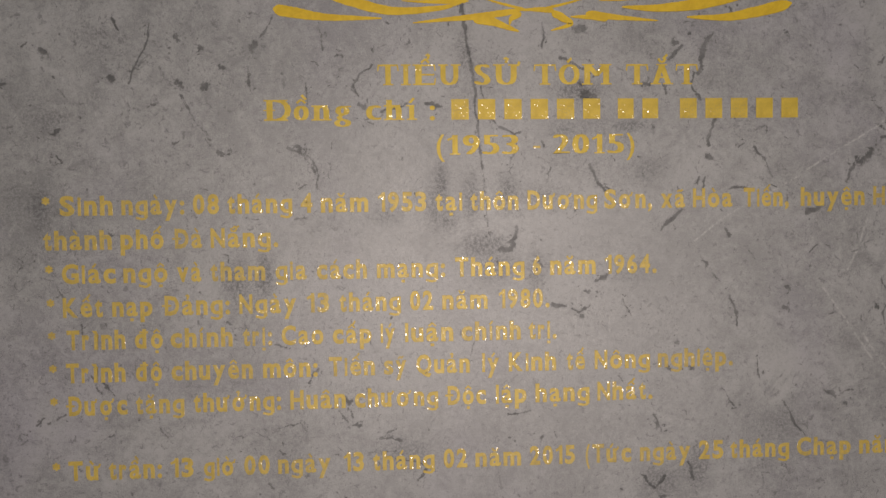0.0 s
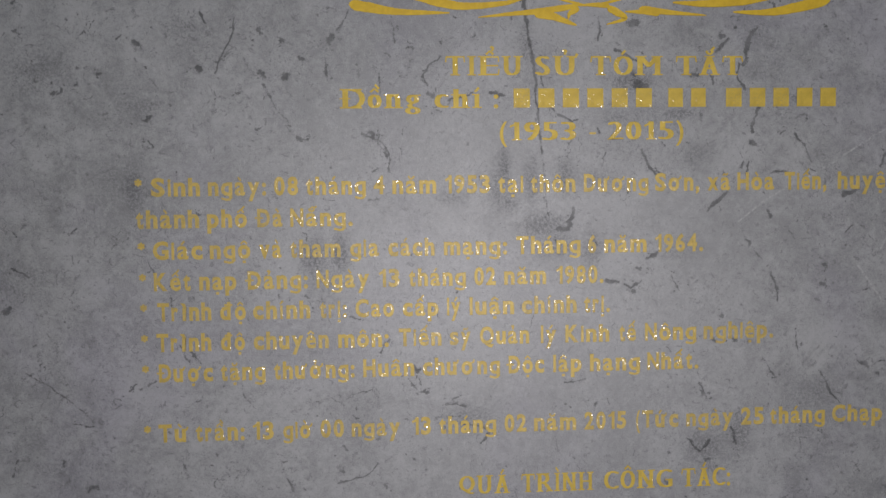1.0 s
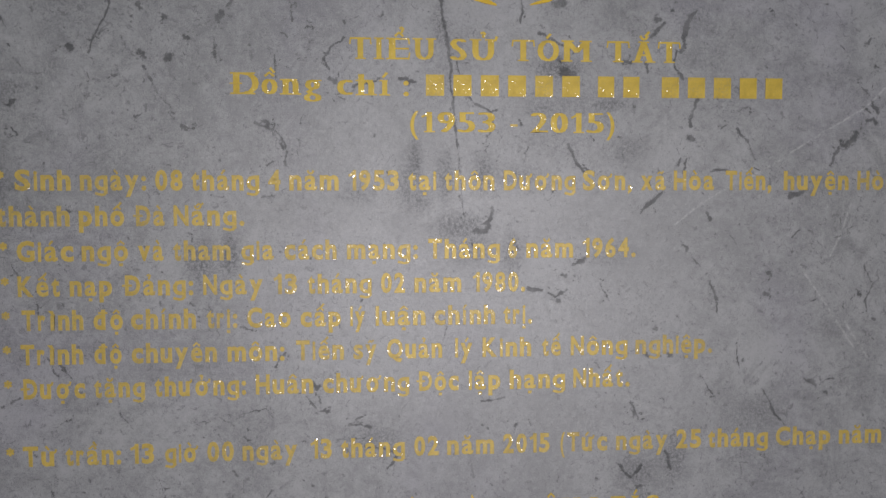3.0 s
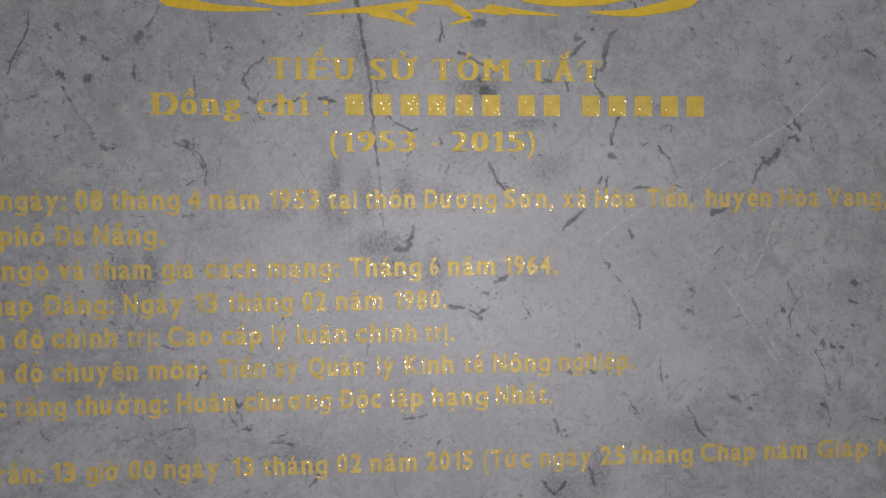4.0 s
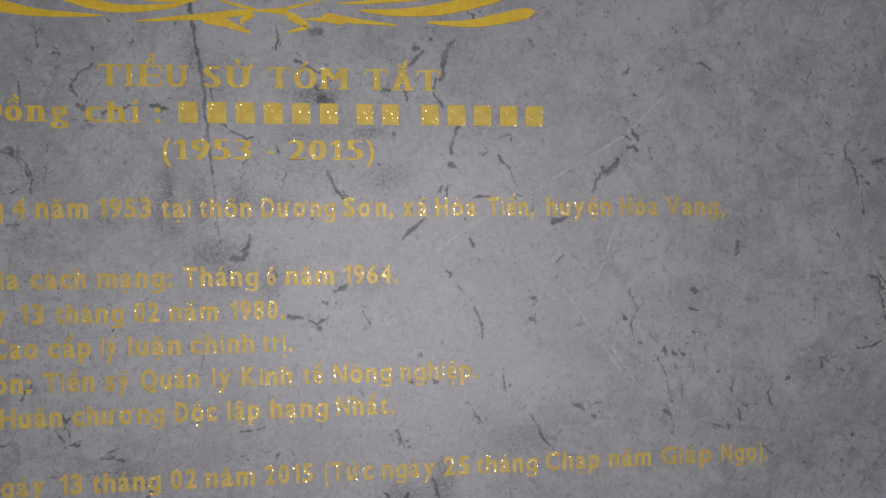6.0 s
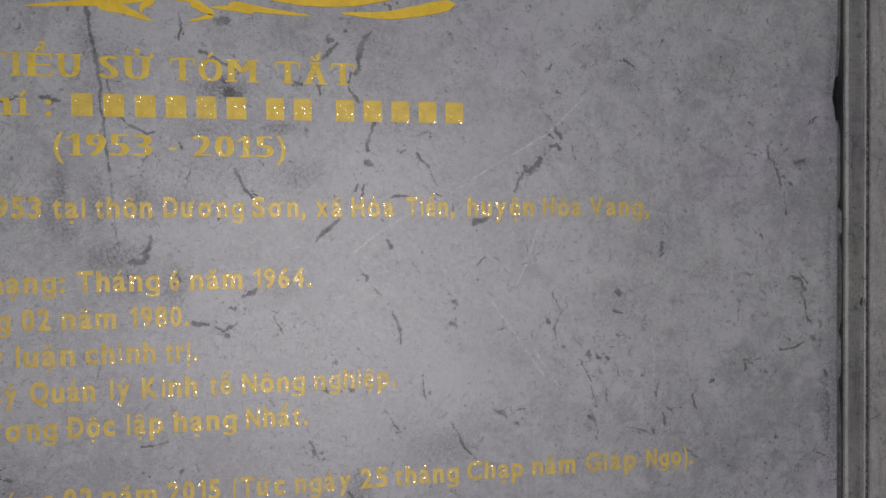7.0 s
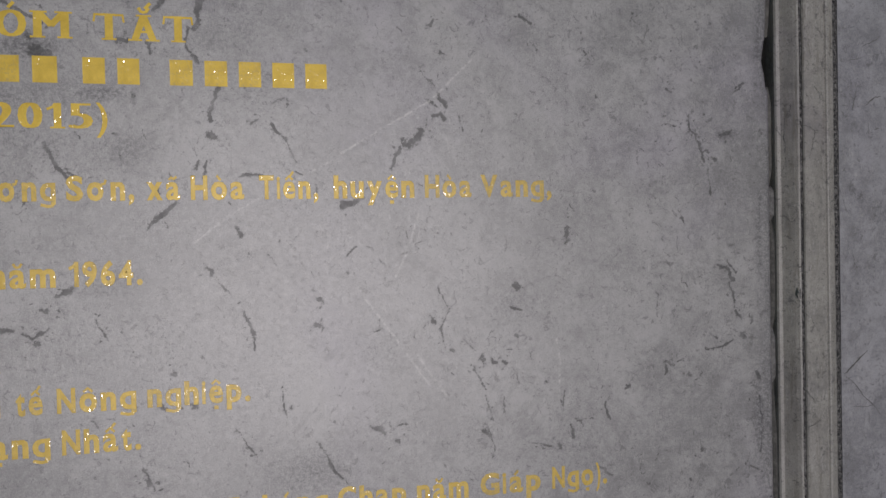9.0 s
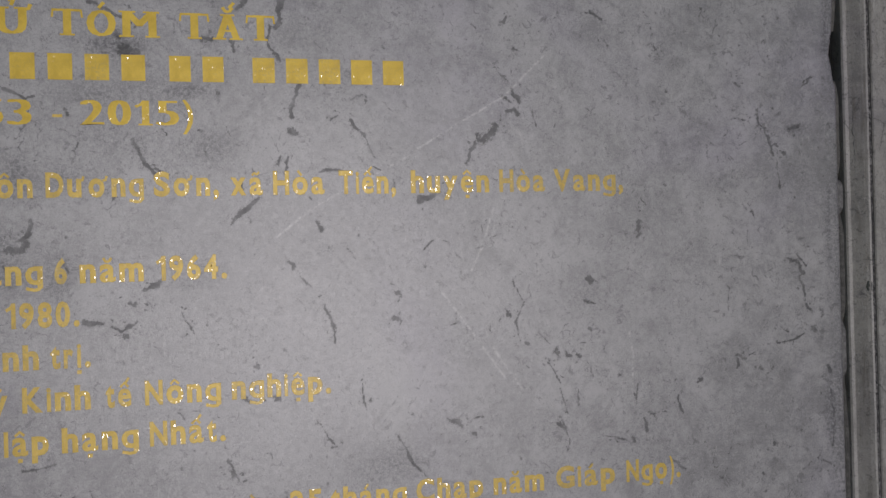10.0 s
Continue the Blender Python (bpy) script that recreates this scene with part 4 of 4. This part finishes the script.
COVE = [(0.0048, 0.04), (0.0048, -0.002), (0.0060, -0.0040), (0.0084, -0.0045), (0.0090, -0.0036), (0.0104, -0.0038),
        (0.0125, -0.0065), (0.0150, -0.0105), (0.0178, -0.0150), (0.0205, -0.0180), (0.0222, -0.0188), (0.0230, -0.0178), (0.0230, 0.04)]
BAND = [(0.0258, 0.04), (0.0258, -0.0190), (0.0268, -0.0204), (0.0380, -0.0207), (0.0505, -0.0205), (0.0516, -0.0192), (0.0530, -0.0190),
        (0.0541, -0.0204), (0.0553, -0.0210), (0.0572, -0.0210), (0.0582, -0.0202), (0.0615, -0.0198), (0.0637, -0.0186), (0.0640, 0.04)]
for side in ("right", "left", "top", "bottom"):
    part("moulding", rim(COVE, side, FRAME, "moulding"), frame_ob)
    part("band", rim(BAND, side, FRAME, "band"), frame_ob)
    part("joint", rim([(0.0228, -0.0168), (0.0244, -0.0178), (0.0260, -0.0176)], side, MORTAR, "joint", 300), frame_ob, "dark crumbling mortar joint")
    part("outer_joint", rim([(0.0637, -0.0166), (0.0672, -0.0178), (0.0715, -0.0160)], side, MORTAR, "outer_joint", 300), frame_ob, "dark crumbling mortar joint")


# strip that keeps the gap black by colour, as its deep shade would
part("gap_dirt_shade", rim([(-0.013, 0.014), (0.0050, 0.013)], "right", DIRT_SHADE, "gap_dirt_shade", 300), frame_ob, "black dirt in the open gap")


def mortar_lump(z0, z1, depth, material=STAIN, start=-0.005):
    """Mortar that fills the gap beside the slab for a stretch."""
    verts, faces, steps = [], [], 24
    for k in range(steps + 1):
        s = k / steps
        z = z0 + (z1 - z0) * s
        y = depth + 0.02 * max(0, abs(2 * s - 1) - 0.6) ** 1.5 + 0.0007 * noise.noise((0, 5, 160 * z))
        verts += [(RIGHT + start, y + 0.003, z), (RIGHT + 0.001, y + 0.0015, z), (RIGHT + 0.0075, y - 0.001, z)]
    for k in range(steps):
        for i in range(2):
            q = 3 * k + i
            faces.append((q, q + 1, q + 4, q + 3))
    return mesh_of("mortar_lump", verts, faces, material, True)


part("mortar_lump", mortar_lump(1.520, 1.556, 0.001), frame_ob, "grey mortar filling the gap")
for z0, z1, depth, start in ((1.715, 1.95, 0.004, -0.005), (1.556, 1.662, 0.004, -0.005), (1.405, 1.52, 0.001, 0.0006), (1.0, 1.345, 0.001, 0.0006)):
    part("mortar_lump", mortar_lump(z0, z1, depth, FILLER, start), frame_ob, "dark dirty filler in the gap")
part("mortar_lump", mortar_lump(1.345, 1.405, 0.002), frame_ob, "grey mortar filling the gap")


def crack(where, mm, *points):
    """A thin dark crack or stain on the frame or on the cladding beside it."""
    y = {"frame": -0.0214, "cove": -0.0172, "wall": -0.0173}[where]
    pts = []
    for a, b in zip(points[:-1], points[1:]):
        pts += [(a[0] + (b[0] - a[0]) * k / 6 + random.gauss(0, 0.0004), a[1] + (b[1] - a[1]) * k / 6 + random.gauss(0, 0.0004)) for k in range(6)]
    pts.append(points[-1])
    verts, faces = [], []
    for i, (x, z) in enumerate(pts):
        s = i / (len(pts) - 1)
        half = 0.00036 * mm * (0.25 + math.sin(math.pi * min(0.95, s + 0.05))) * random.uniform(0.5, 1.2)
        ahead, behind = pts[min(i + 1, len(pts) - 1)], pts[max(i - 1, 0)]
        d = Vector((ahead[0] - behind[0], ahead[1] - behind[1])).normalized()
        deep = y if where != "cove" else -0.0045 - 0.7 * max(0.0, x - RIGHT - 0.0104) - 0.0012
        verts += [(x - d.y * half, deep, z + d.x * half), (x + d.y * half, deep, z - d.x * half)]
    for i in range(len(pts) - 1):
        faces.append((2 * i, 2 * i + 1, 2 * i + 3, 2 * i + 2))
    part("crack", mesh_of("crack", verts, faces, STAIN), wall if where == "wall" else frame_ob, "thin dark crack in the stone")


crack("frame", 1.2, (0.8940, 1.619), (0.9050, 1.616), (0.9130, 1.612), (0.9100, 1.599), (0.9060, 1.584))
crack("frame", 0.7, (0.9130, 1.612), (0.9180, 1.612))
crack("frame", 0.6, (0.9100, 1.661), (0.9190, 1.651), (0.9200, 1.643))
crack("frame", 0.6, (0.8940, 1.425), (0.9060, 1.416), (0.9110, 1.406))
crack("frame", 1.0, (0.8950, 1.344), (0.9020, 1.337), (0.9100, 1.327))
crack("frame", 0.8, (0.8960, 1.299), (0.9070, 1.305), (0.9190, 1.310))
crack("frame", 0.6, (0.8970, 1.391), (0.9080, 1.392))
crack("frame", 1.2, (0.9120, 1.405), (0.9150, 1.402))
crack("frame", 3.0, (0.8930, 1.448), (0.8930, 1.437))
crack("frame", 0.9, (0.8890, 1.470), (0.8990, 1.470))
crack("cove", 2.4, (0.8880, 1.635), (0.8870, 1.610), (0.8880, 1.588), (0.8870, 1.567))
crack("wall", 1.0, (0.9770, 1.703), (0.9910, 1.709), (1.0000, 1.715))
crack("wall", 1.2, (0.9620, 1.633), (0.9650, 1.644), (0.9670, 1.656))
crack("wall", 2.0, (0.9800, 1.640), (0.9900, 1.649), (0.9990, 1.650))
crack("wall", 0.7, (0.9520, 1.687), (0.9700, 1.689), (0.9790, 1.693))
crack("wall", 1.8, (0.9900, 1.615), (0.9960, 1.616))
crack("wall", 2.2, (0.9480, 1.354), (0.9600, 1.363), (0.9780, 1.378))
crack("wall", 1.2, (0.9480, 1.354), (0.9600, 1.345), (0.9750, 1.327), (0.9860, 1.318), (0.9950, 1.306))
crack("wall", 0.7, (0.9570, 1.319), (0.9740, 1.318), (0.9860, 1.318))
crack("wall", 0.6, (0.9600, 1.486), (0.9640, 1.471), (0.9670, 1.463))
crack("wall", 0.8, (0.9630, 1.562), (0.9630, 1.560))
